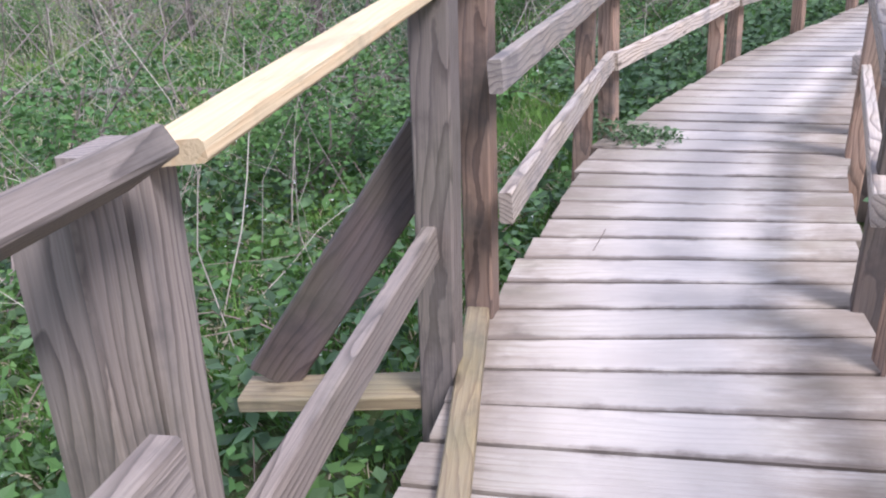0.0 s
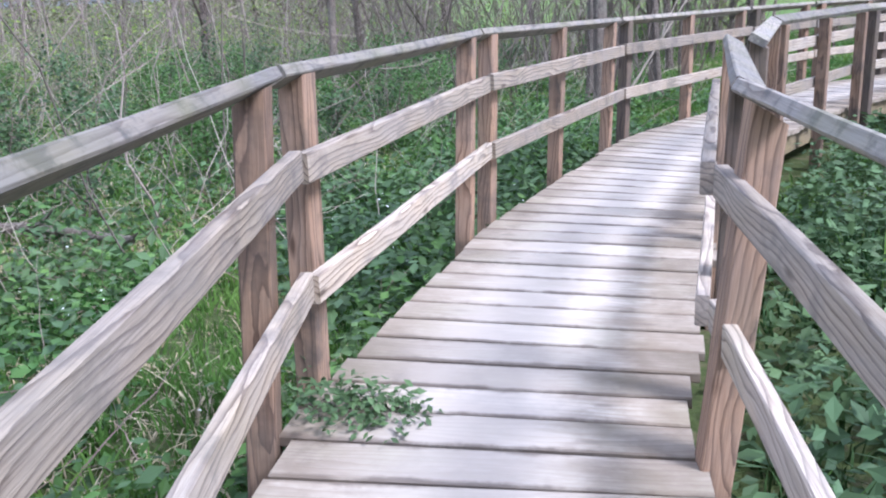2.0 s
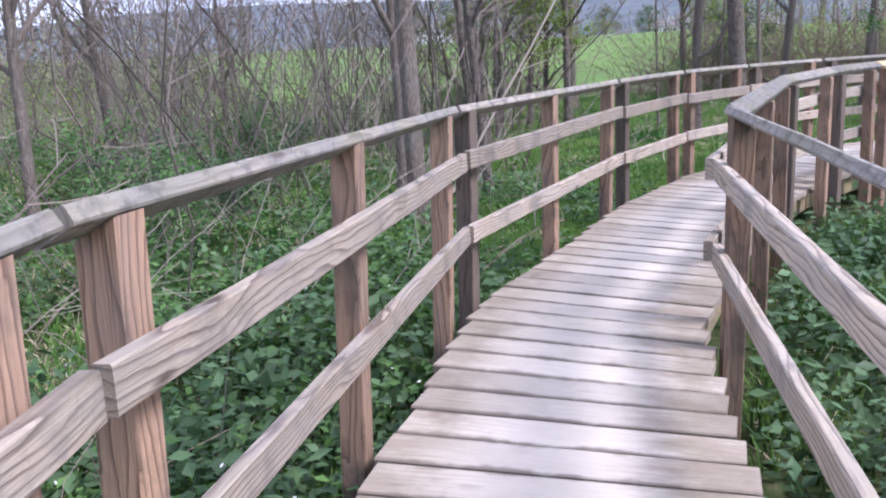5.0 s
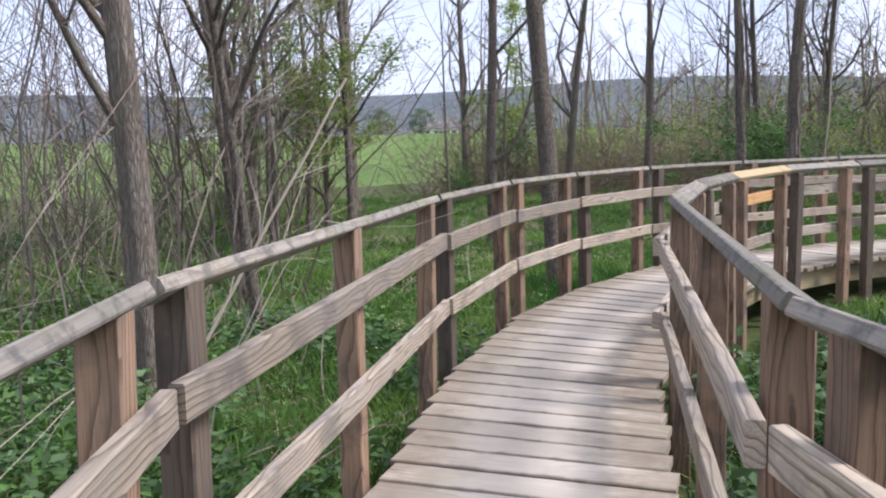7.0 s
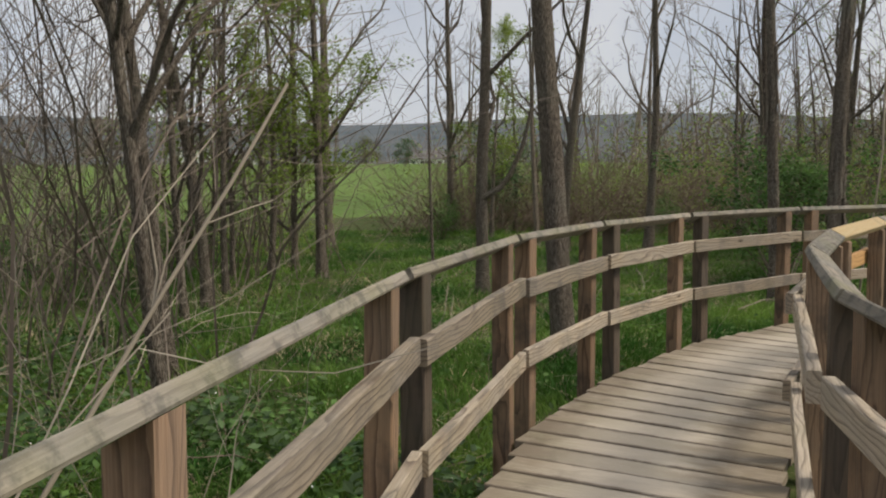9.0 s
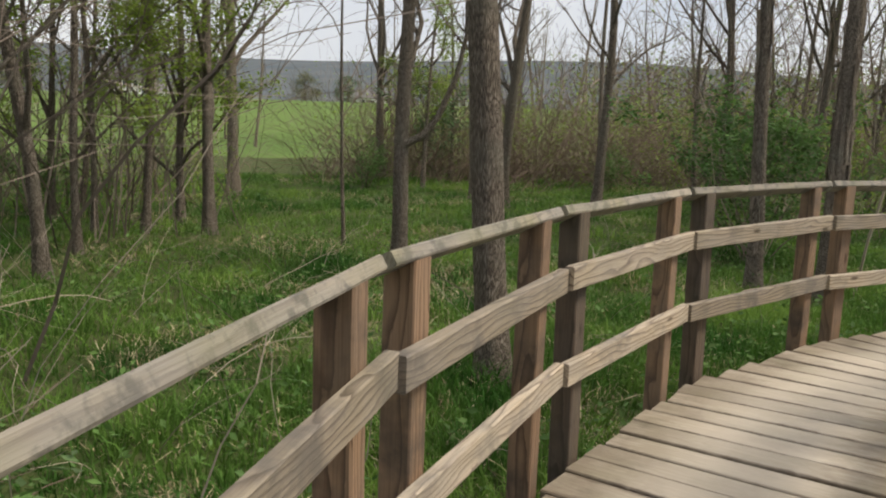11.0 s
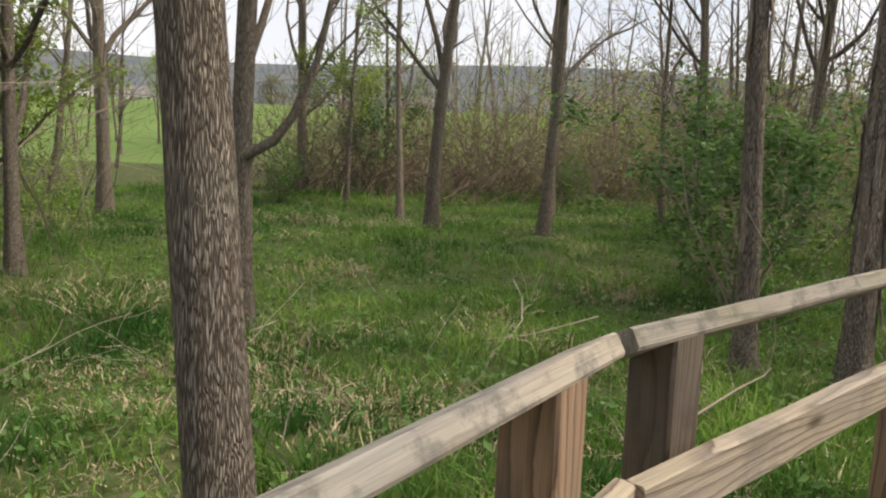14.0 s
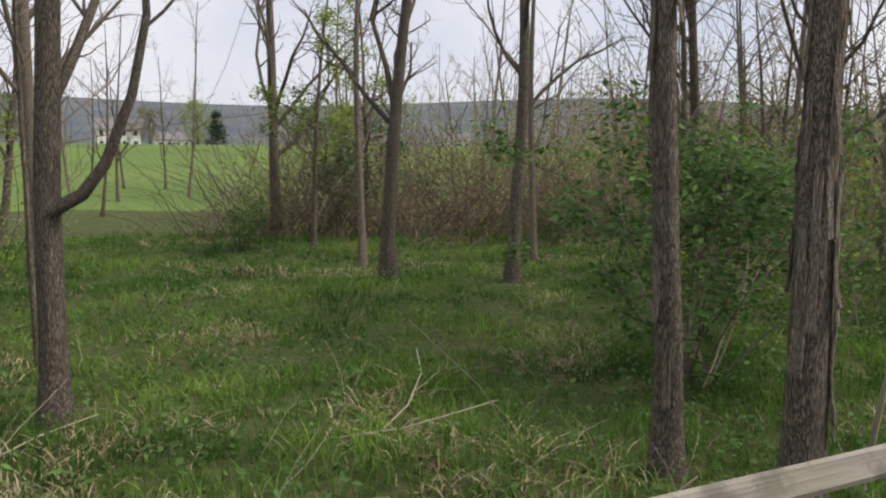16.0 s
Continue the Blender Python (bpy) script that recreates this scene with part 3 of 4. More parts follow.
def tree(x, y, girth, height, seed, lean=(0, 0), forks=9, depth=2, mat=BARK, leaves=0, leaf_mat=LEAF_YOUNG, first=0.35, near=False, label="", twig=TWIG, leaf_size=0.05, low=0, crook=(), strips=0):
    rng = random.Random(seed)
    z = ground_z(x, y)
    thing = empty("tree", (x, y, z))
    path, p, d = [(Vector((0, 0, -0.12)), girth / 2)], Vector((0, 0, -0.12)), Vector((lean[0], lean[1], 1)).normalized()
    steps = 12
    for k in range(steps):
        d = (d + Vector((rng.gauss(0, 0.02), rng.gauss(0, 0.02), 0.0))).normalized()
        p = p + d * height / steps
        path.append((p.copy(), girth / 2 * (1 - 0.8 * ((k + 1) / steps) ** 1.15)))
    smooth(part("trunk", trunk_mesh(path, 22 if near else 10, near, rng), mat, thing))
    if strips:
        shag_rng = random.Random(seed + 500)
        verts, faces = [], []
        for _ in range(strips):
            u = shag_rng.uniform(0.3, 4.5)
            span, ang, wide = shag_rng.uniform(0.25, 0.8), shag_rng.uniform(0, 2 * math.pi), shag_rng.uniform(0.012, 0.026)
            base = len(verts)
            for k in range(5):
                zz = u + span * k / 4
                f = (zz + 0.12) * steps / height
                i = min(int(f), steps - 1)
                c = path[i][0].lerp(path[i + 1][0], f - i)
                rr = path[i][1] * 1.06 + 0.03 * abs(k / 2 - 1) ** 2 * (1 if k < 2 else 0.5)
                for da in (-wide, wide):
                    q = ang + da / rr
                    verts.append((c.x + rr * math.cos(q), c.y + rr * math.sin(q), c.z))
                for da in (-wide * 0.8, wide * 0.8):
                    q = ang + da / rr
                    verts.append((c.x + (rr + 0.006) * math.cos(q), c.y + (rr + 0.006) * math.sin(q), c.z))
            for k in range(4):
                v = base + 4 * k
                faces += [(v + 2, v + 3, v + 7, v + 6), (v, v + 2, v + 6, v + 4), (v + 3, v + 1, v + 5, v + 7)]
        tagged(part("shaggy_bark", (verts, faces), BARK_PALE, thing, "torn hanging strips of pale bark"), kind="stuff")
    out = []
    grow(path, rng, depth, forks, 0.72, 0.34, out, first)
    if low:
        grow(path[:5], rng, 1, low, 1.1, 0.55, out, 0.35)
    if crook:
        q = [(Vector(v), 0.05 - 0.006 * k) for k, v in enumerate(crook)]
        smooth(part("crooked_limb", tubes([q], 8), mat, thing))
        grow(q, rng, 2, 5, 0.7, 0.4, out, 0.5)
    limbs = [q for q in out if q[0][1] > 0.012]
    twigs = [q for q in out if q[0][1] <= 0.012]
    twigs = [[(pt, max(r, 0.003)) for pt, r in q] for q in twigs]
    if limbs:
        tagged(smooth(part("branchwork", tubes(limbs, 6), mat, thing)), kind="stuff")
    if twigs:
        tagged(part("twig_crown", tubes(twigs, 3), twig, thing), kind="stuff")
    if leaves:
        verts, faces = [], []
        ends = [q[rng.randrange(1, len(q))][0] for q in (twigs or limbs) for _ in range(leaves)]
        pts = [e + Vector((rng.gauss(0, 0.09), rng.gauss(0, 0.09), rng.gauss(0, 0.07))) for e in ends]
        leaf_faces(pts, leaf_size, rng, verts, faces)
        tagged(part("crown", (verts, faces), leaf_mat, thing, "small fresh green spring leaves"), kind="stuff")
    return tagged(thing, label or "bare early-spring woodland tree with grey-brown bark", "tree", "woodland trees")


tree(11.03, 13.0, 0.235, 11, 1, (-0.045, 0.055), 14, 3, BARK, near=True, first=0.36, label="tall tree with deeply furrowed grey-brown bark")
tree(13.75, 16.6, 0.19, 10, 2, (-0.03, 0.04), 14, 3, BARK, near=True, first=0.18, label="grey-brown tree with one low crooked limb",
     crook=((0, 0, 1.42), (0.16, -0.18, 1.55), (0.27, -0.29, 1.75), (0.4, -0.43, 2.2), (0.47, -0.52, 2.7), (0.46, -0.5, 3.3), (0.5, -0.45, 4.1)))
tree(15.75, 13.15, 0.17, 9, 3, (0.02, 0.01), 11, 3, BARK, near=True, first=0.42, strips=16)
tree(15.55, 12.35, 0.21, 9, 4, (0.07, 0.0), 11, 3, BARK, near=True, first=0.42, strips=44, label="leaning trunk with torn strips of shaggy bark")
tree(20.1, 20.0, 0.22, 9, 5, (0, 0), 14, 3, BARK, first=0.18)
tree(21.15, 18.5, 0.2, 9, 6, (0.03, 0), 14, 3, BARK, first=0.2)
tree(16.8, 24.4, 0.24, 11, 7, (0, 0), 14, 3, BARK_PALE, leaves=2, first=0.2)
tree(13.45, 20.1, 0.17, 8, 8, (0.0, 0.0), 14, 3, BARK, leaves=11, leaf_size=0.065, first=0.15)
tree(14.3, 18.2, 0.06, 5, 9, (-0.03, 0), 7, 2, BARK, first=0.2)
tree(13.7, 21.3, 0.13, 7, 10, (0.02, 0), 13, 3, BARK, leaves=22, first=0.1, leaf_size=0.07, label="small bushy tree in fresh yellow-green leaf")
tree(11.3, 19.6, 0.11, 6, 25, (0.02, 0), 12, 3, BARK, leaves=22, first=0.12, leaf_size=0.06, label="small bushy tree in fresh yellow-green leaf")
tree(12.3, 22.6, 0.12, 6.5, 26, (0.02, 0), 12, 3, BARK, leaves=14, first=0.12, leaf_size=0.07, label="small bushy tree in fresh yellow-green leaf")
tree(5.85, 12.4, 0.2, 10, 11, (-0.01, 0), 14, 3, BARK_PALE, near=True, first=0.22)
tree(7.3, 13.4, 0.11, 7, 12, (-0.06, 0.02), 14, 3, BARK, first=0.2)
tree(8.2, 15.2, 0.13, 8, 14, (-0.08, 0.03), 14, 3, BARK, first=0.2)
tree(22.5, 26.0, 0.24, 10, 13, (0, 0), 14, 3, BARK, first=0.18)
tree(2.4, 13.5, 0.12, 8, 15, (0.02, 0), 14, 3, BARK_PALE, first=0.22, label="slim pale-barked tree in the undergrowth")
tree(6.1, 13.3, 0.16, 9, 16, (0.05, 0), 14, 3, BARK_PALE, first=0.22)
tree(23.0, 15.0, 0.17, 8, 17, (0.02, 0), 14, 3, BARK, leaves=2, first=0.2)
tree(25.0, 17.5, 0.2, 9, 18, (0, 0), 14, 3, BARK_DARK, first=0.2)
tree(10.5, 18.7, 0.16, 8, 19, (-0.05, 0.0), 14, 3, BARK, leaves=8, leaf_size=0.065, first=0.18)
tree(19.5, 11.2, 0.15, 8, 22, (0, 0), 12, 3, BARK, leaves=26, leaf_size=0.08, first=0.15, label="young tree in fresh yellow-green leaf")
tree(22.5, 12.6, 0.17, 9, 23, (0, 0), 12, 3, BARK, leaves=22, leaf_size=0.08, first=0.15, label="young tree in fresh yellow-green leaf")
tree(26.0, 11.5, 0.17, 9, 24, (0, 0), 12, 3, BARK, leaves=20, leaf_size=0.08, first=0.15, label="young tree in fresh yellow-green leaf")
tree(21.5, 23.5, 0.12, 5.5, 27, (0.02, 0), 12, 3, BARK, leaves=10, first=0.12, leaf_size=0.07, label="small bushy tree in fresh yellow-green leaf")
tree(24.2, 25.0, 0.12, 6, 28, (0.02, 0), 12, 3, BARK, leaves=8, first=0.12, leaf_size=0.07, label="small bushy tree in fresh yellow-green leaf")
tree(12.0, 20.6, 0.1, 5.5, 29, (0.02, 0), 12, 3, BARK, leaves=10, first=0.12, leaf_size=0.06, label="small bushy tree in fresh yellow-green leaf")
tree(9.6, 17.6, 0.1, 7, 20, (-0.1, 0.0), 14, 3, BARK, first=0.2)


WALK_LINE = [((o[0] + i[0]) / 2, (o[1] + i[1]) / 2) for o, i in zip(OUTER, INNER)]


def off_walk(x, y):
    """Distance from the walkway's middle line."""
    best = 99.0
    for (ax, ay), (bx, by) in zip(WALK_LINE, WALK_LINE[1:]):
        dx, dy = bx - ax, by - ay
        u = min(max(((x - ax) * dx + (y - ay) * dy) / (dx * dx + dy * dy), 0), 1)
        best = min(best, math.hypot(x - ax - u * dx, y - ay - u * dy))
    return best


def in_meadow(x, y):
    """The grassy clearing beyond the bend, open towards the field."""
    return math.hypot((x - 14.0) / 6.5, (y - 15.5) / 5.0) < 1


def backwoods():
    """Trees further in: grown kinds, then repeats."""
    rng = random.Random(21)
    kinds, spots = [], []
    for _ in range(9000):
        x, y = rng.uniform(-26, 52), rng.uniform(-6, 48)
        d = off_walk(x, y)
        heading = math.degrees(math.atan2(x - 6, y - 7))
        gate = 35 < heading < 43 and d > 8
        if d < 4.5 or in_meadow(x, y) or gate or (x > 6 and y < 9.5 and x < 24) or (y - x < 2.5 and x < 9):
            continue
        if any(math.hypot(x - a, y - b2) < (0.9 if x < 9 else 1.4) for a, b2 in spots):
            continue
        spots.append((x, y))
        if len(spots) == 125:
            break
    while len(spots) < 155:
        x, y = rng.uniform(22, 36), rng.uniform(7, 19)
        if off_walk(x, y) > 5 and all(math.hypot(x - a, y - b2) > 1.1 for a, b2 in spots):
            spots.append((x, y))
    for i, (x, y) in enumerate(spots):
        if i < 9:
            kinds.append(tree(x, y, rng.uniform(0.06, 0.18), rng.uniform(5, 9), 40 + i, (rng.uniform(-0.1, 0.1), rng.uniform(-0.1, 0.1)), 9, 3,
                              (BARK, BARK_PALE, BARK_DARK)[i % 3], leaves=(0, 0, 1, 0, 0, 2, 0, 1, 0)[i], first=0.18))
        else:
            copy_thing(kinds[i % 9], pose(x, y, ground_z(x, y), 0, 0, rng.uniform(0, 360)))


backwoods()


def far_woods():
    """The bare wood in the distance, too many trees to count."""
    rng = random.Random(33)
    paths = []
    for _ in range(350):
        heading = rng.uniform(-110, 130)
        if 14 < heading < 50:
            d = rng.uniform(235, 295)
        else:
            d = rng.uniform(38, 110)
        x, y = 8 + d * math.sin(radians(heading)), 10 + d * math.cos(radians(heading))
        h = rng.uniform(6, 11)
        root = Vector((x, y, ground_z(x, y) - 0.1))
        trunk = limb(root, (rng.gauss(0, 0.06), rng.gauss(0, 0.06), 1), h, rng.uniform(0.07, 0.16), rng, 5, 0.05, 0.05, 0.2)
        paths.append(trunk)
        grow(trunk, rng, 2, 6, 0.75, 0.42, paths, 0.2)
    paths = [[(p, max(r, 0.012)) for p, r in q] for q in paths]
    ob = part("far_woods", tubes(paths, 3), TWIG, None)
    tagged(ob, "bare brown woodland far beyond the meadow", "woods", kind="stuff")
    verts, faces = [], []
    for _ in range(420):
        heading = rng.uniform(-60, 120)
        d = rng.uniform(240, 300) if 14 < heading < 56 else rng.uniform(45, 120)
        x, y = 8 + d * math.sin(radians(heading)), 10 + d * math.cos(radians(heading))
        c = Vector((x, y, ground_z(x, y)))
        w, h = rng.uniform(1.5, 4), rng.uniform(2, 6.5)
        pts = []
        for _ in range(200):
            u = rng.random()
            k = math.sqrt(max(1 - (2 * u - 0.9) ** 2, 0.05))
            pts.append(c + Vector((rng.gauss(0, 0.5) * w * k, rng.gauss(0, 0.5) * w * k, h * u)))
        leaf_faces(pts, 0.3, rng, verts, faces, 0.8)
    tagged(part("far_thicket", (verts, faces), FAR_CROWN), "greening scrub and crowns along the far field edge", "scrub", kind="stuff")


far_woods()


# ---- undergrowth ----
def shrub(x, y, w, h, seed, mat=LEAF, leaves=1500, size=0.055, label="leafy green shrub in the undergrowth", stems=9):
    rng = random.Random(seed)
    thing = empty("shrub", (x, y, ground_z(x, y)))
    paths = []
    for _ in range(stems):
        a = rng.uniform(0, 2 * math.pi)
        q = limb((rng.gauss(0, 0.08), rng.gauss(0, 0.08), -0.05), (math.cos(a) * 0.5 * w / h, math.sin(a) * 0.5 * w / h, 1), h * rng.uniform(0.7, 1.05), 0.012, rng, 6, 0.16, 0.0, 0.3)
        paths.append(q)
        grow(q, rng, 2, 5, 0.8, 0.4, paths, 0.25)
    tagged(part("stem_clump", tubes([[(p, max(r, 0.002)) for p, r in q] for q in paths], 3), TWIG, thing), kind="stuff")
    verts, faces, pts = [], [], []
    while len(pts) < leaves:
        q = paths[rng.randrange(len(paths))]
        p = q[rng.randrange(1, len(q))][0]
        for _ in range(4):
            pts.append(p + Vector((rng.gauss(0, 0.07), rng.gauss(0, 0.07), rng.gauss(0, 0.06))))
    leaf_faces(pts, size, rng, verts, faces)
    tagged(part("foliage", (verts, faces), mat, thing), kind="stuff")
    return tagged(thing, label, "shrub", "woodland shrubs")


def build_shrubs():
    rng = random.Random(51)
    shrub(17.7, 13.95, 2.8, 2.4, 1, LEAF, 5200, 0.075, "broad green leafy bush at the clearing's edge", 16)
    shrub(19.3, 14.7, 2.4, 2.5, 2, LEAF, 3000, 0.08, "broad green leafy bush at the clearing's edge", 12)
    shrub(23.2, 24.6, 2.4, 2.7, 3, LEAF_DEEP, 3600, 0.085, "dark green bush beside the bramble thicket", 12)
    shrub(23.5, 16.5, 2.4, 2.6, 4, LEAF, 2600, 0.09)
    kinds = []
    for k in range(5):
        kinds.append(shrub(-1.5 + 1.1 * k, 8.6 + 0.75 * k, rng.uniform(1.1, 1.7), rng.uniform(0.9, 1.5), 10 + k, LEAF_DEEP if k % 2 else LEAF, 3000, 0.046, stems=6))
    placed = 0
    for _ in range(3000):
        x, y = rng.uniform(-10, 9), rng.uniform(2.5, 20)
        d = off_walk(x, y)
        if d < 1.9 or (x > 4.5 and y < 13) or in_meadow(x, y) or x + y * 0.0 > 8:
            continue
        if y - x * 1.15 < 3.2:
            continue
        if rng.random() < 0.45 and d < 3:
            continue
        m = pose(x, y, ground_z(x, y), 0, 0, rng.uniform(0, 360))
        copy_thing(kinds[placed % 5], m)
        placed += 1
        if placed == 32:
            break
    for x, y in ((20.5, 24.5), (16, 27), (12.2, 22.8), (25.5, 21), (27, 15), (24, 13), (22, 11), (9.5, 20.5), (11, 24), (28, 19)):
        copy_thing(kinds[int(x) % 5], pose(x, y, ground_z(x, y), 0, 0, x * 77))


build_shrubs()


def brush(name, count, spot, height, mat, seed, label, arch=0.5, radius=0.006, forks=2, clear=0.95):
    """A tangle of thin arching stems, too many to count."""
    rng = random.Random(seed)
    paths = []
    while len(paths) < count:
        x, y = spot(rng)
        if off_walk(x, y) < clear:
            continue
        a = rng.uniform(0, 2 * math.pi)
        h = height * rng.uniform(0.35, 1.15)
        q = limb((x, y, ground_z(x, y) - 0.03), (math.cos(a) * arch, math.sin(a) * arch, 1), h, radius * rng.uniform(0.5, 1.4), rng, 6, 0.2, -0.1 * arch, 0.35)
        paths.append(q)
        if forks:
            grow(q, rng, 1, forks, 0.8, 0.5, paths, 0.3)
    tagged(part(name, tubes([[(p, max(r, radius * 0.3)) for p, r in q] for q in paths], 3), mat), label, "brush", kind="stuff")


def herbs(name, count, spot, mat, seed, size, tall, label, per=9):
    rng = random.Random(seed)
    verts, faces = [], []
    done = 0
    while done < count:
        x, y = spot(rng)
        if off_walk(x, y) < 0.76:
            continue
        c = Vector((x, y, ground_z(x, y)))
        h = tall * rng.uniform(0.4, 1.2)
        pts = [c + Vector((rng.gauss(0, 0.09), rng.gauss(0, 0.09), h * rng.random())) for _ in range(per)]
        leaf_faces(pts, size, rng, verts, faces)
        done += 1
    tagged(part(name, (verts, faces), mat), label, "plants", kind="stuff")


def left_wood(rng):
    while True:
        x, y = rng.uniform(-9, 8), rng.uniform(1.5, 22)
        if y - x * 1.05 > 3.6:
            return x, y


def thicket_spot(rng):
    u = rng.random()
    return 21.8 + 9.0 * u + rng.gauss(0, 0.7), 26.6 - 6.0 * u + rng.gauss(0, 1.1)


def anywhere(rng):
    return rng.uniform(-6, 24), rng.uniform(0, 24)


brush("bramble_thicket", 4600, thicket_spot, 3.0, BRAMBLE, 61, "dense brown leafless bramble thicket", 0.8, 0.008, 3)
def screen_spot(rng):
    """Scrub belt round the clearing, open only towards the field."""
    while True:
        a = rng.uniform(-75, 108)
        if 26 < a < 36:
            continue
        d = rng.uniform(13, 20) if a < 24 else (rng.uniform(19.5, 26) if a < 62 else rng.uniform(11, 18))
        x, y = 10 + d * math.sin(radians(a)), 10 + d * math.cos(radians(a))
        if off_walk(x, y) > 5:
            return x, y


def hedge_spot(rng):
    """Overgrown hedge that closes the field off beyond the clearing."""
    u = rng.random() ** 0.8
    return 25.5 + 22 * u + rng.gauss(0, 1.2), 30.0 - 17 * u + rng.gauss(0, 1.6)


brush("overgrown_hedge", 4200, hedge_spot, 4.4, BRAMBLE, 68, "tall brown leafless hedge along the field", 0.55, 0.014, 3)
herbs("hedge_leaves", 2600, hedge_spot, LEAF_YOUNG, 87, 0.11, 3.4, "sparse young leaves in the tall hedge", 12)
def young_wood_spot(rng):
    while True:
        a, d = rng.uniform(57, 104), rng.uniform(17, 34)
        x, y = 10 + d * math.sin(radians(a)), 10 + d * math.cos(radians(a))
        if off_walk(x, y) > 7:
            return x, y


brush("young_wood", 620, young_wood_spot, 8.5, BRAMBLE, 71, "close-grown young trees with fine brown twigs", 0.22, 0.022, 8)
herbs("young_wood_leaves", 900, young_wood_spot, LEAF_YOUNG, 88, 0.09, 5.5, "sparse opening leaves in the young wood", 12)
brush("scrub_belt", 5200, screen_spot, 3.0, TWIG, 66, "grey-brown leafless scrub round the clearing", 0.5, 0.009, 3)
herbs("scrub_leaves", 3200, screen_spot, LEAF_YOUNG, 86, 0.07, 2.4, "fresh young leaves on the scrub", 14)
def tangle_spot(rng):
    while True:
        x, y = rng.uniform(3.5, 14), rng.uniform(13, 26)
        if y - 1.05 * x > 2.8 and off_walk(x, y) > 4.3 and math.hypot(x - 13, y - 16) > 4:
            return x, y


brush("vine_tangle", 1900, tangle_spot, 6.0, TWIG, 67, "tall tangle of grey-brown vines and saplings", 0.3, 0.012, 4)


def wood_edge(rng):
    while True:
        x, y = rng.uniform(-6, 8), rng.uniform(0, 17)
        d = off_walk(x, y)
        if y - x * 1.1 > 2.0 and (d < 4 or rng.random() < 0.35) and noise.noise((x * 0.7, y * 0.7, 1.0)) > -0.25:
            return x, y


brush("undergrowth_stems", 2600, left_wood, 1.9, TWIG_PALE, 62, "pale dry stems and vines tangled in the wood", 0.6, 0.0042, 2, 1.5)
brush("dead_vines", 1100, wood_edge, 1.1, BRAMBLE, 69, "brown dead vines arching through the undergrowth", 1.3, 0.005, 2, 1.1)
brush("saplings", 800, left_wood, 4.5, TWIG, 63, "thin grey-brown saplings and vines in the wood", 0.25, 0.011, 3, 2.6)
def meadow_edge(rng):
    return rng.uniform(7.5, 13.5), rng.uniform(12.6, 18.5)


brush("meadow_stems", 150, meadow_edge, 1.6, TWIG_PALE, 70, "thin pale arching stems at the meadow's edge", 0.9, 0.0045, 3, 1.9)
brush("dead_stalks", 900, anywhere, 0.7, TWIG_PALE, 64, "dry straw-coloured stalks standing in the grass", 0.6, 0.003, 1)


def blades(name, count, spot, mat, seed, label, tall, wide, lean=0.5):
    rng = np.random.default_rng(seed)
    pick = random.Random(seed)
    pts, tuft = [], 7
    while len(pts) < count // tuft:
        x, y = spot(pick)
        if off_walk(x, y) > 0.74:
            pts.append((x, y, ground_z(x, y) - 0.02))
    root = np.repeat(np.array(pts), tuft, 0)
    pts = [q for q in pts for _ in range(tuft)]
    n = len(root)
    splay = rng.normal(0, 0.045, (n, 2))
    p = root + np.concatenate([splay, np.zeros((n, 1))], 1)
    a = rng.uniform(0, 2 * np.pi, n)
    side = np.stack([np.cos(a), np.sin(a), np.zeros(n)], 1)
    b = rng.uniform(0, 2 * np.pi, n)
    bend = np.stack([np.cos(b), np.sin(b), np.zeros(n)], 1) * (np.abs(rng.normal(0, lean, n)))[:, None]
    bend[:, :2] += splay * 6
    patch = np.array([0.75 + 0.7 * noise.noise((q[0] * 0.8, q[1] * 0.8, 7.0)) for q in pts])
    h = (tall * rng.uniform(0.45, 1.25, n) * np.clip(patch, 0.3, 1.5))[:, None]
    w = (wide * rng.uniform(0.6, 1.3, n))[:, None]
    up = np.array([[0, 0, 1.0]])
    v0, v1 = p - side * w, p + side * w
    mid = p + up * h * 0.6 + bend * h * 0.35
    v2, v3 = mid + side * w * 0.8, mid - side * w * 0.8
    v4 = p + up * h * 0.92 + bend * h
    verts = np.stack([v0, v1, v2, v3, v4], 1).reshape(-1, 3)
    k = np.arange(n) * 5
    faces = [f for i in k.tolist() for f in ((i, i + 1, i + 2, i + 3), (i + 3, i + 2, i + 4))]
    tagged(part(name, (verts.tolist(), faces), mat), label, "grass", kind="stuff")


def near_walk(rng):
    while True:
        x, y = rng.uniform(-4, 17), rng.uniform(-1, 18)
        if x > 0.9 + 0.3 * y and y < 7 and rng.random() < 0.97:
            continue
        d = off_walk(x, y)
        if d < 3.2 or rng.random() < 0.16:
            return x, y


def meadow(rng):
    while True:
        x, y = rng.uniform(3, 27), rng.uniform(10, 29)
        if off_walk(x, y) > 7 and rng.random() < 0.45:
            continue
        if y - 0.9 * x < 15:
            return x, y


STRAW_BEDS = ((12.93, 14.75, 0.4), (12.7, 15.4, 0.3), (13.1, 14.2, 0.35), (17.8, 15.3, 0.3), (15.9, 18.1, 0.35), (12.3, 16.1, 0.35), (11.2, 14.4, 0.35))


def straw_patch(rng):
    while True:
        x, y = meadow(rng)
        if noise.noise((x * 0.55 + 5, y * 0.55, 2.0)) > 0.2:
            return x, y


def inner_side(rng):
    while True:
        x, y = rng.uniform(1, 18), rng.uniform(-2, 9.5)
        if off_walk(x, y) < 4 or rng.random() < 0.4:
            return x, y


def open_wood(rng):
    while True:
        x, y = left_wood(rng)
        if off_walk(x, y) > 3.5:
            return x, y


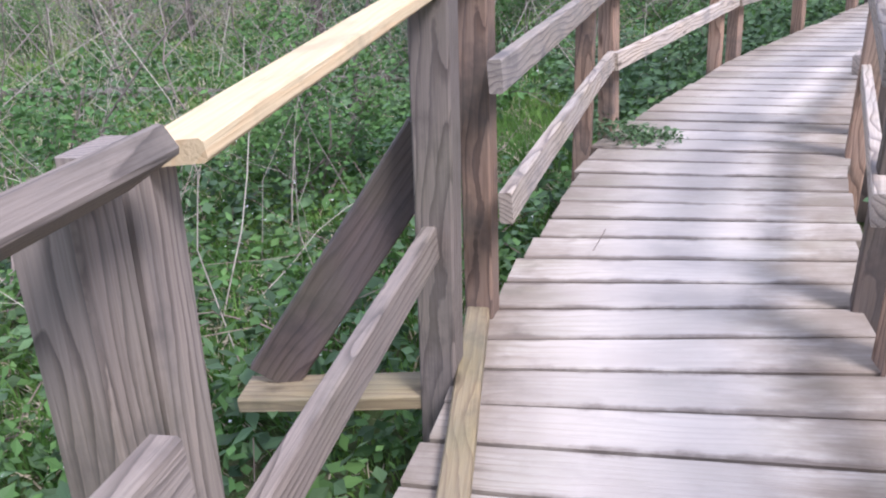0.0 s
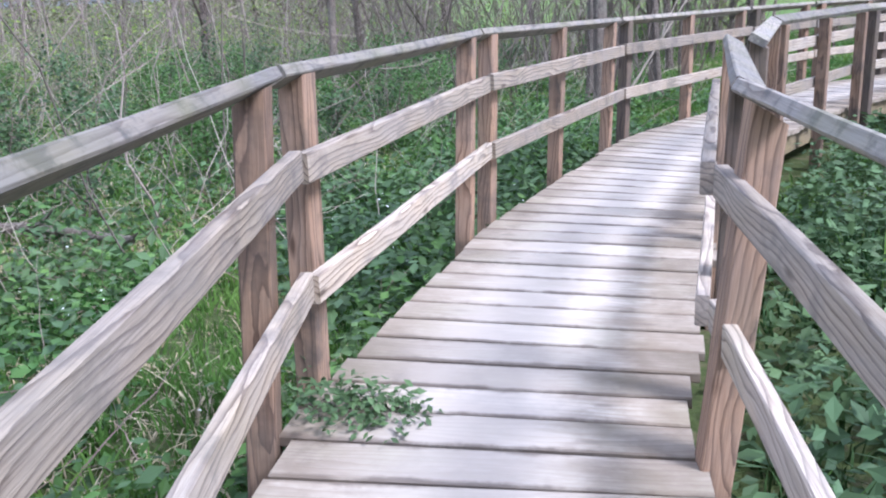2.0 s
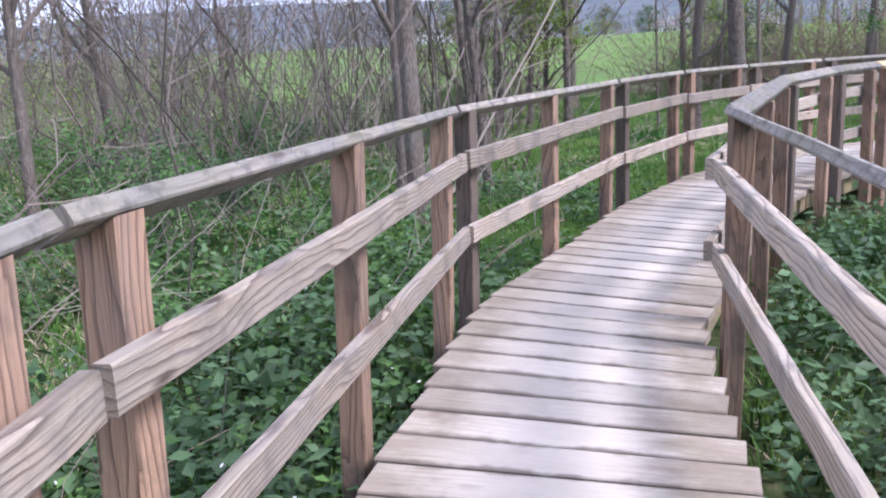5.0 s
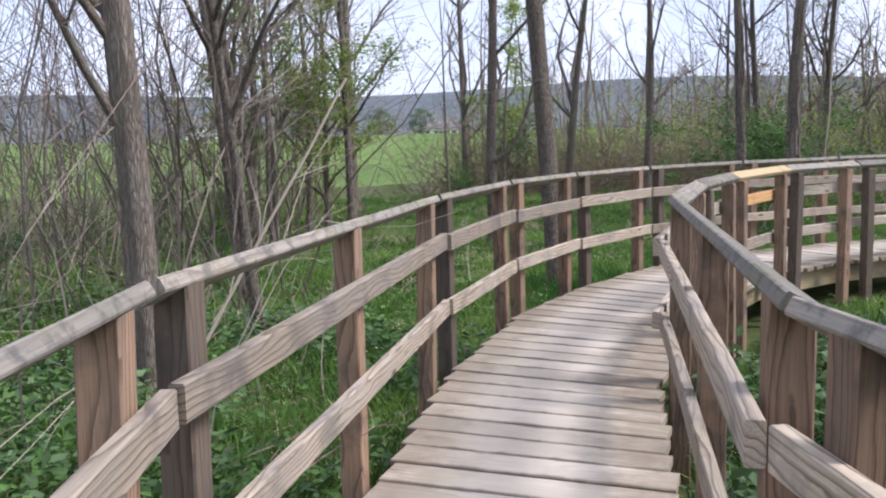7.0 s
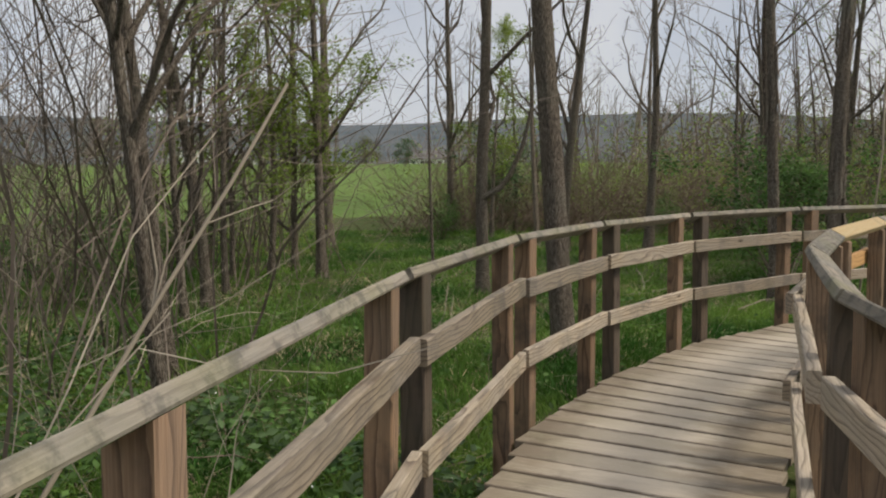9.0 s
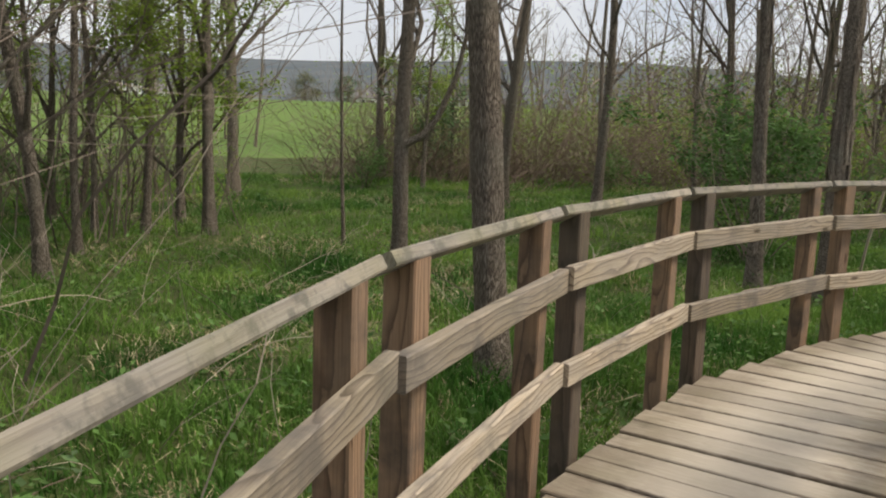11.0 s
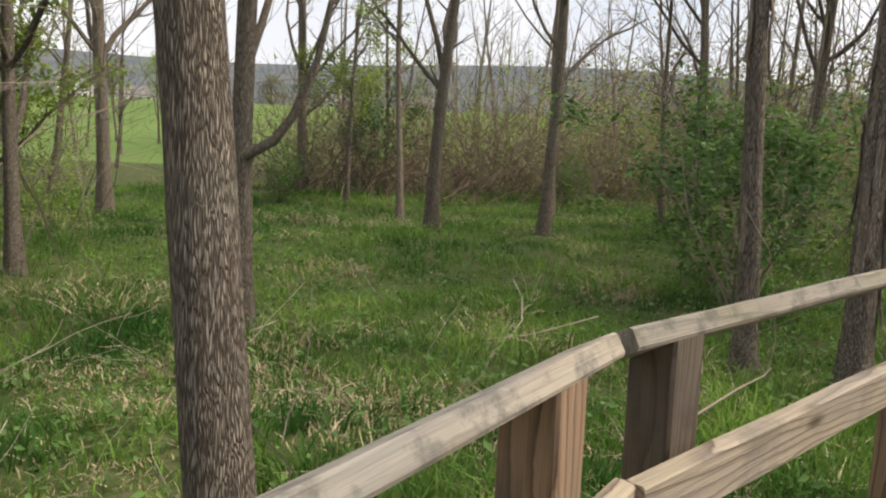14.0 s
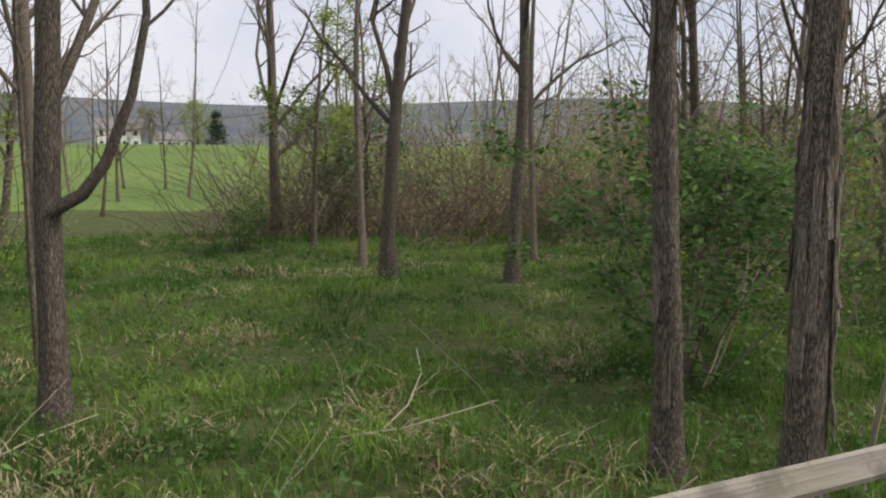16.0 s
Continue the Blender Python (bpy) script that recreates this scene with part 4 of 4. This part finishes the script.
blades("grass", 90000, near_walk, GRASS, 71, "lush green spring grass beside the boardwalk", 0.24, 0.006)
blades("meadow_grass", 125000, meadow, GRASS, 72, "lush green spring grass in the clearing", 0.2, 0.006, 0.7)
blades("hollow_grass", 34000, inner_side, SHADED_GRASS, 73, "green grass in the hollow inside the bend", 0.26, 0.008)
blades("wood_straw", 16000, open_wood, STRAW, 78, "pale flattened straw between the woodland trees", 0.2, 0.01, 1.4)
blades("wood_grass", 58000, open_wood, GRASS, 77, "bright spring grass between the woodland trees", 0.24, 0.009)
def straw_bed(rng):
    """Flattened beds of last year's grass."""
    x, y, w = rng.choice(STRAW_BEDS)
    return x + rng.gauss(0, w), y + rng.gauss(0, w)


blades("straw_bed", 5200, straw_bed, STRAW, 79, "pale beds of flattened dead grass in the meadow", 0.12, 0.005, 1.6)
blades("dry_grass", 16000, straw_patch, STRAW, 74, "flattened straw-coloured dry grass", 0.16, 0.006, 1.6)
blades("dry_litter", 20000, near_walk, STRAW, 75, "dry straw and litter on the ground", 0.15, 0.005, 1.8)


blades("leaf_litter", 42000, left_wood, STRAW, 76, "pale dry litter on the woodland floor", 0.14, 0.007, 1.8)
herbs("woodland_herbs", 5200, wood_edge, LEAF, 81, 0.07, 0.32, "low leafy green plants on the woodland floor")
herbs("deep_herbs", 2600, wood_edge, LEAF_DEEP, 82, 0.085, 0.4, "dark green leafy plants on the woodland floor")
herbs("hollow_herbs", 8500, inner_side, LEAF_DEEP, 83, 0.085, 0.4, "low leafy plants in the hollow inside the bend")
herbs("meadow_herbs", 2500, meadow, LEAF, 84, 0.06, 0.25, "low leafy plants among the meadow grass")
herbs("white_flowers", 500, wood_edge, PETAL, 85, 0.018, 0.45, "small white flowers above the woodland herbs", 5)


# ---- repairs and loose timber at the start ----
def loose_board(name, a, b, width, thick, mat, up, label, category="board", seed=1):
    a, b = Vector(a), Vector(b)
    m = frame_at(a, b - a, up)
    ob = part(name, board((b - a).length, width, thick, 0.005, cuts=5, rng=random.Random(seed)), mat, None, at=m)
    return tagged(ob, label, category)


loose_board("outrigger_plank", (-0.5, 2.03, -0.065), (1.1, 1.86, -0.065), 0.14, 0.045, BEAM_WOOD, (0, 0, 1), "mossy timber outrigger plank sticking out under the deck", seed=2)
loose_board("brace", (-0.42, 2.06, -0.03), (0.13, 2.03, 0.66), 0.15, 0.04, DARK_WOOD, (0.1, -1, 0.05), "dark weathered diagonal brace propping a railing post", "brace", 3)
loose_board("edging_board", (0.2, 2.3, 0.022), (0.1, 1.1, 0.022), 0.07, 0.038, BEAM_WOOD, (0, 0, 1), "mossy edging board lying along the deck edge", seed=4)


def deck_tuft():
    """Creeping green plant that spills over the deck edge."""
    rng = random.Random(91)
    verts, faces = [], []
    pts = []
    for _ in range(520):
        u = rng.random()
        pts.append(Vector((0.86 + 0.36 * u + rng.gauss(0, 0.04), 4.28 - 0.12 * u + rng.gauss(0, 0.09), 0.012 + 0.10 * rng.random() * (1.15 - u))))
    leaf_faces(pts, 0.035, rng, verts, faces)
    tagged(part("creeping_plant", (verts, faces), LEAF_DEEP), "green creeping plant spilling onto the deck edge", "plant", kind="stuff")


deck_tuft()


def fallen(name, points, radius, mat, label, category, sides=8, forks=0, seed=1):
    rng = random.Random(seed)
    n = len(points)
    path = [(Vector((x, y, ground_z(x, y) + z)), radius * (1 - 0.5 * k / n)) for k, (x, y, z) in enumerate(points)]
    thing = smooth(part(name, tubes([path], sides), mat))
    if forks:
        out = []
        grow(path, rng, 1, forks, 0.7, 0.4, out, 0.3)
        for q in out:
            part("side_branch", tubes([q], 4), mat, thing)
    return tagged(thing, label, category)


fallen("fallen_log", ((-6.2, 10.8, 0.1), (-4.6, 10.0, 0.13), (-2.9, 9.2, 0.12), (-1.6, 8.5, 0.08)), 0.08, BARK_PALE, "pale weathered fallen log lying in the undergrowth", "log")
fallen("fallen_log", ((-1.5, 9.2, 0.12), (-0.7, 8.6, 0.2), (0.1, 8.0, 0.15)), 0.05, BARK_PALE, "pale weathered fallen log lying in the undergrowth", "log", 8, 4, 2)
fallen("fallen_branch", ((14.75, 14.85, 0.06), (15.1, 14.65, 0.1), (15.5, 14.52, 0.16), (15.75, 14.4, 0.2)), 0.008, TWIG_PALE, "pale bare fallen branch lying in the grass", "branch", 6, 2, 3)
fallen("fallen_branch", ((14.95, 14.75, 0.05), (15.5, 15.0, 0.12), (16.0, 15.35, 0.2), (16.2, 15.6, 0.3)), 0.008, TWIG_PALE, "pale bare fallen branch lying in the grass", "branch", 6, 2, 4)
fallen("fallen_branch", ((13.0, 16.0, 0.04), (13.5, 16.25, 0.07), (13.95, 16.4, 0.06)), 0.008, TWIG_PALE, "pale bare fallen branch lying in the grass", "branch", 6, 2, 5)
fallen("fallen_branch", ((13.9, 12.75, 0.15), (14.4, 12.7, 0.22), (15.0, 12.75, 0.2), (15.6, 12.9, 0.1)), 0.008, TWIG, "pale bare fallen branch lying in the grass", "branch", 6, 3, 6)
fallen("leaning_vine", ((16.0, 12.2, 0.0), (15.75, 12.05, 0.7), (15.6, 11.9, 1.3), (15.65, 11.85, 2.0), (15.8, 11.9, 3.0)), 0.016, TWIG_PALE, "pale thin vine leaning against a trunk", "vine", 6, 3, 7)
fallen("leaning_vine", ((6.05, 12.55, 0.0), (6.4, 12.5, 0.55), (6.85, 12.48, 1.2), (7.25, 12.45, 1.75), (7.6, 12.4, 2.3)), 0.016, TWIG_PALE, "pale bare pole leaning among the trees", "branch", 6, 3, 8)
fallen("tree_stump", ((-0.72, 6.75, -0.05), (-0.72, 6.75, 0.12), (-0.7, 6.74, 0.38)), 0.1, BARK, "broken reddish-brown tree stump in the brush", "stump", 12)


# ---- houses beyond the field ----
WALL_WHITE, _, _b = material("white_siding", 0.7)
_b.inputs["Base Color"].default_value = (0.78, 0.77, 0.74, 1)
ROOF_GREY, _, _b = material("grey_shingle", 0.9)
_b.inputs["Base Color"].default_value = (0.2, 0.19, 0.19, 1)
GLASS_DARK, _, _b = material("window_glass", 0.1, 0.5)
_b.inputs["Base Color"].default_value = (0.05, 0.06, 0.07, 1)


def box(x0, x1, y0, y1, z0, z1):
    v = [(x, y, z) for x in (x0, x1) for y in (y0, y1) for z in (z0, z1)]
    return v, [(0, 1, 3, 2), (4, 6, 7, 5), (0, 4, 5, 1), (2, 3, 7, 6), (0, 2, 6, 4), (1, 5, 7, 3)]


def house(x, y, w, d, h, turn, label):
    thing = empty("house", (x, y, ground_z(x, y) - 0.3))
    thing.rotation_euler.z = radians(turn)
    a, b2, top = w / 2, d / 2, h + d * 0.32
    v = [(-a, -b2, 0), (a, -b2, 0), (a, b2, 0), (-a, b2, 0), (-a, -b2, h), (a, -b2, h), (a, b2, h), (-a, b2, h), (-a, 0, top), (a, 0, top)]
    part("wall", (v, [(0, 1, 5, 4), (2, 3, 7, 6), (1, 2, 6, 9, 5), (3, 0, 4, 8, 7)]), WALL_WHITE, thing)
    for s in (-1, 1):
        e, o = 0.35, 0.18
        r = [(-a - e, 0, top + o), (a + e, 0, top + o), (a + e, s * (b2 + e), h - 0.18 + o), (-a - e, s * (b2 + e), h - 0.18 + o)]
        r += [(p, q, z - 0.15) for p, q, z in r]
        part("roof", (r, [(0, 1, 2, 3), (4, 7, 6, 5), (0, 4, 5, 1), (1, 5, 6, 2), (2, 6, 7, 3), (3, 7, 4, 0)]), ROOF_GREY, thing)
    for s in (-1, 1):
        for k in range(4):
            for z in ((1.0, 3.7) if h > 4.5 else (1.0,)):
                cx = -a + w * (k + 0.5) / 4
                y0, y1 = sorted((s * (b2 - 0.02), s * (b2 + 0.05)))
                part("window", box(cx - 0.45, cx + 0.45, y0, y1, z, z + 1.3), GLASS_DARK, thing)
    part("door", box(-0.5, 0.5, -b2 - 0.06, -b2 - 0.052, 0.2, 2.3), ROOF_GREY, thing)
    return tagged(thing, label, "house", "far houses")


house(119, 225, 11, 8, 5.4, -28, "white two-storey house with a grey roof beyond the field")
house(137, 230, 9, 7, 3.0, -20, "low pale house with a grey roof beyond the field")
house(174, 188, 10, 7, 3.0, -45, "low pale house with a grey roof beyond the field")
house(191, 172, 9, 7, 3.0, -40, "low pale house with a grey roof beyond the field")


def far_tree(x, y, w, h, mat, leaves, seed, label, bare=0.2, cone=False):
    """A full-leaved tree far off: trunk, a few limbs and an uneven crown of leaf sprays."""
    rng = random.Random(seed)
    thing = empty("tree", (x, y, ground_z(x, y)))
    trunk = limb((0, 0, -0.2), (0.02, 0, 1), h * 0.9, w * 0.035, rng, 6, 0.04, 0.05, 0.2)
    paths = [trunk]
    grow(trunk, rng, 2, 12, 0.8, 0.4, paths, bare)
    smooth(part("trunk", tubes(paths, 5), BARK_DARK, thing))
    clumps = []
    for _ in range(46):
        u = rng.random()
        wide = (1.05 - u) if cone else math.sqrt(max(1 - (2 * u - 0.9) ** 2, 0.06))
        a, q = rng.uniform(0, 2 * math.pi), math.sqrt(rng.random())
        clumps.append(Vector((0.5 * w * wide * q * math.cos(a), 0.5 * w * wide * q * math.sin(a), h * (bare + (1 - bare) * u))))
    pts = []
    for c in clumps:
        size = w * rng.uniform(0.05, 0.12)
        pts += [c + Vector((rng.gauss(0, size), rng.gauss(0, size), rng.gauss(0, size * 0.8))) for _ in range(leaves // 46)]
    verts, faces = [], []
    leaf_faces(pts, 0.28, rng, verts, faces, 0.8)
    tagged(part("crown", (verts, faces), mat, thing), kind="stuff")
    return tagged(thing, label, "tree", "trees beyond the field")


far_tree(103, 154, 5.0, 6.5, EVERGREEN, 5200, 301, "dark evergreen tree at the field's far edge", 0.02, True)
far_tree(122, 192, 11.0, 11.0, LEAF_YOUNG, 7000, 302, "broad pale-green tree in new leaf beyond the field")
far_tree(70, 168, 9.0, 9.0, FAR_CROWN, 5000, 303, "budding brown-green tree beyond the field")
far_tree(112, 196, 10.0, 9.5, FAR_CROWN, 5200, 304, "budding brown-green tree beyond the field")
far_tree(158, 196, 9.0, 8.5, FAR_CROWN, 5200, 305, "budding brown-green tree beyond the field")
far_tree(152, 172, 7.0, 7.0, LEAF_DEEP, 4600, 306, "green tree beyond the field")
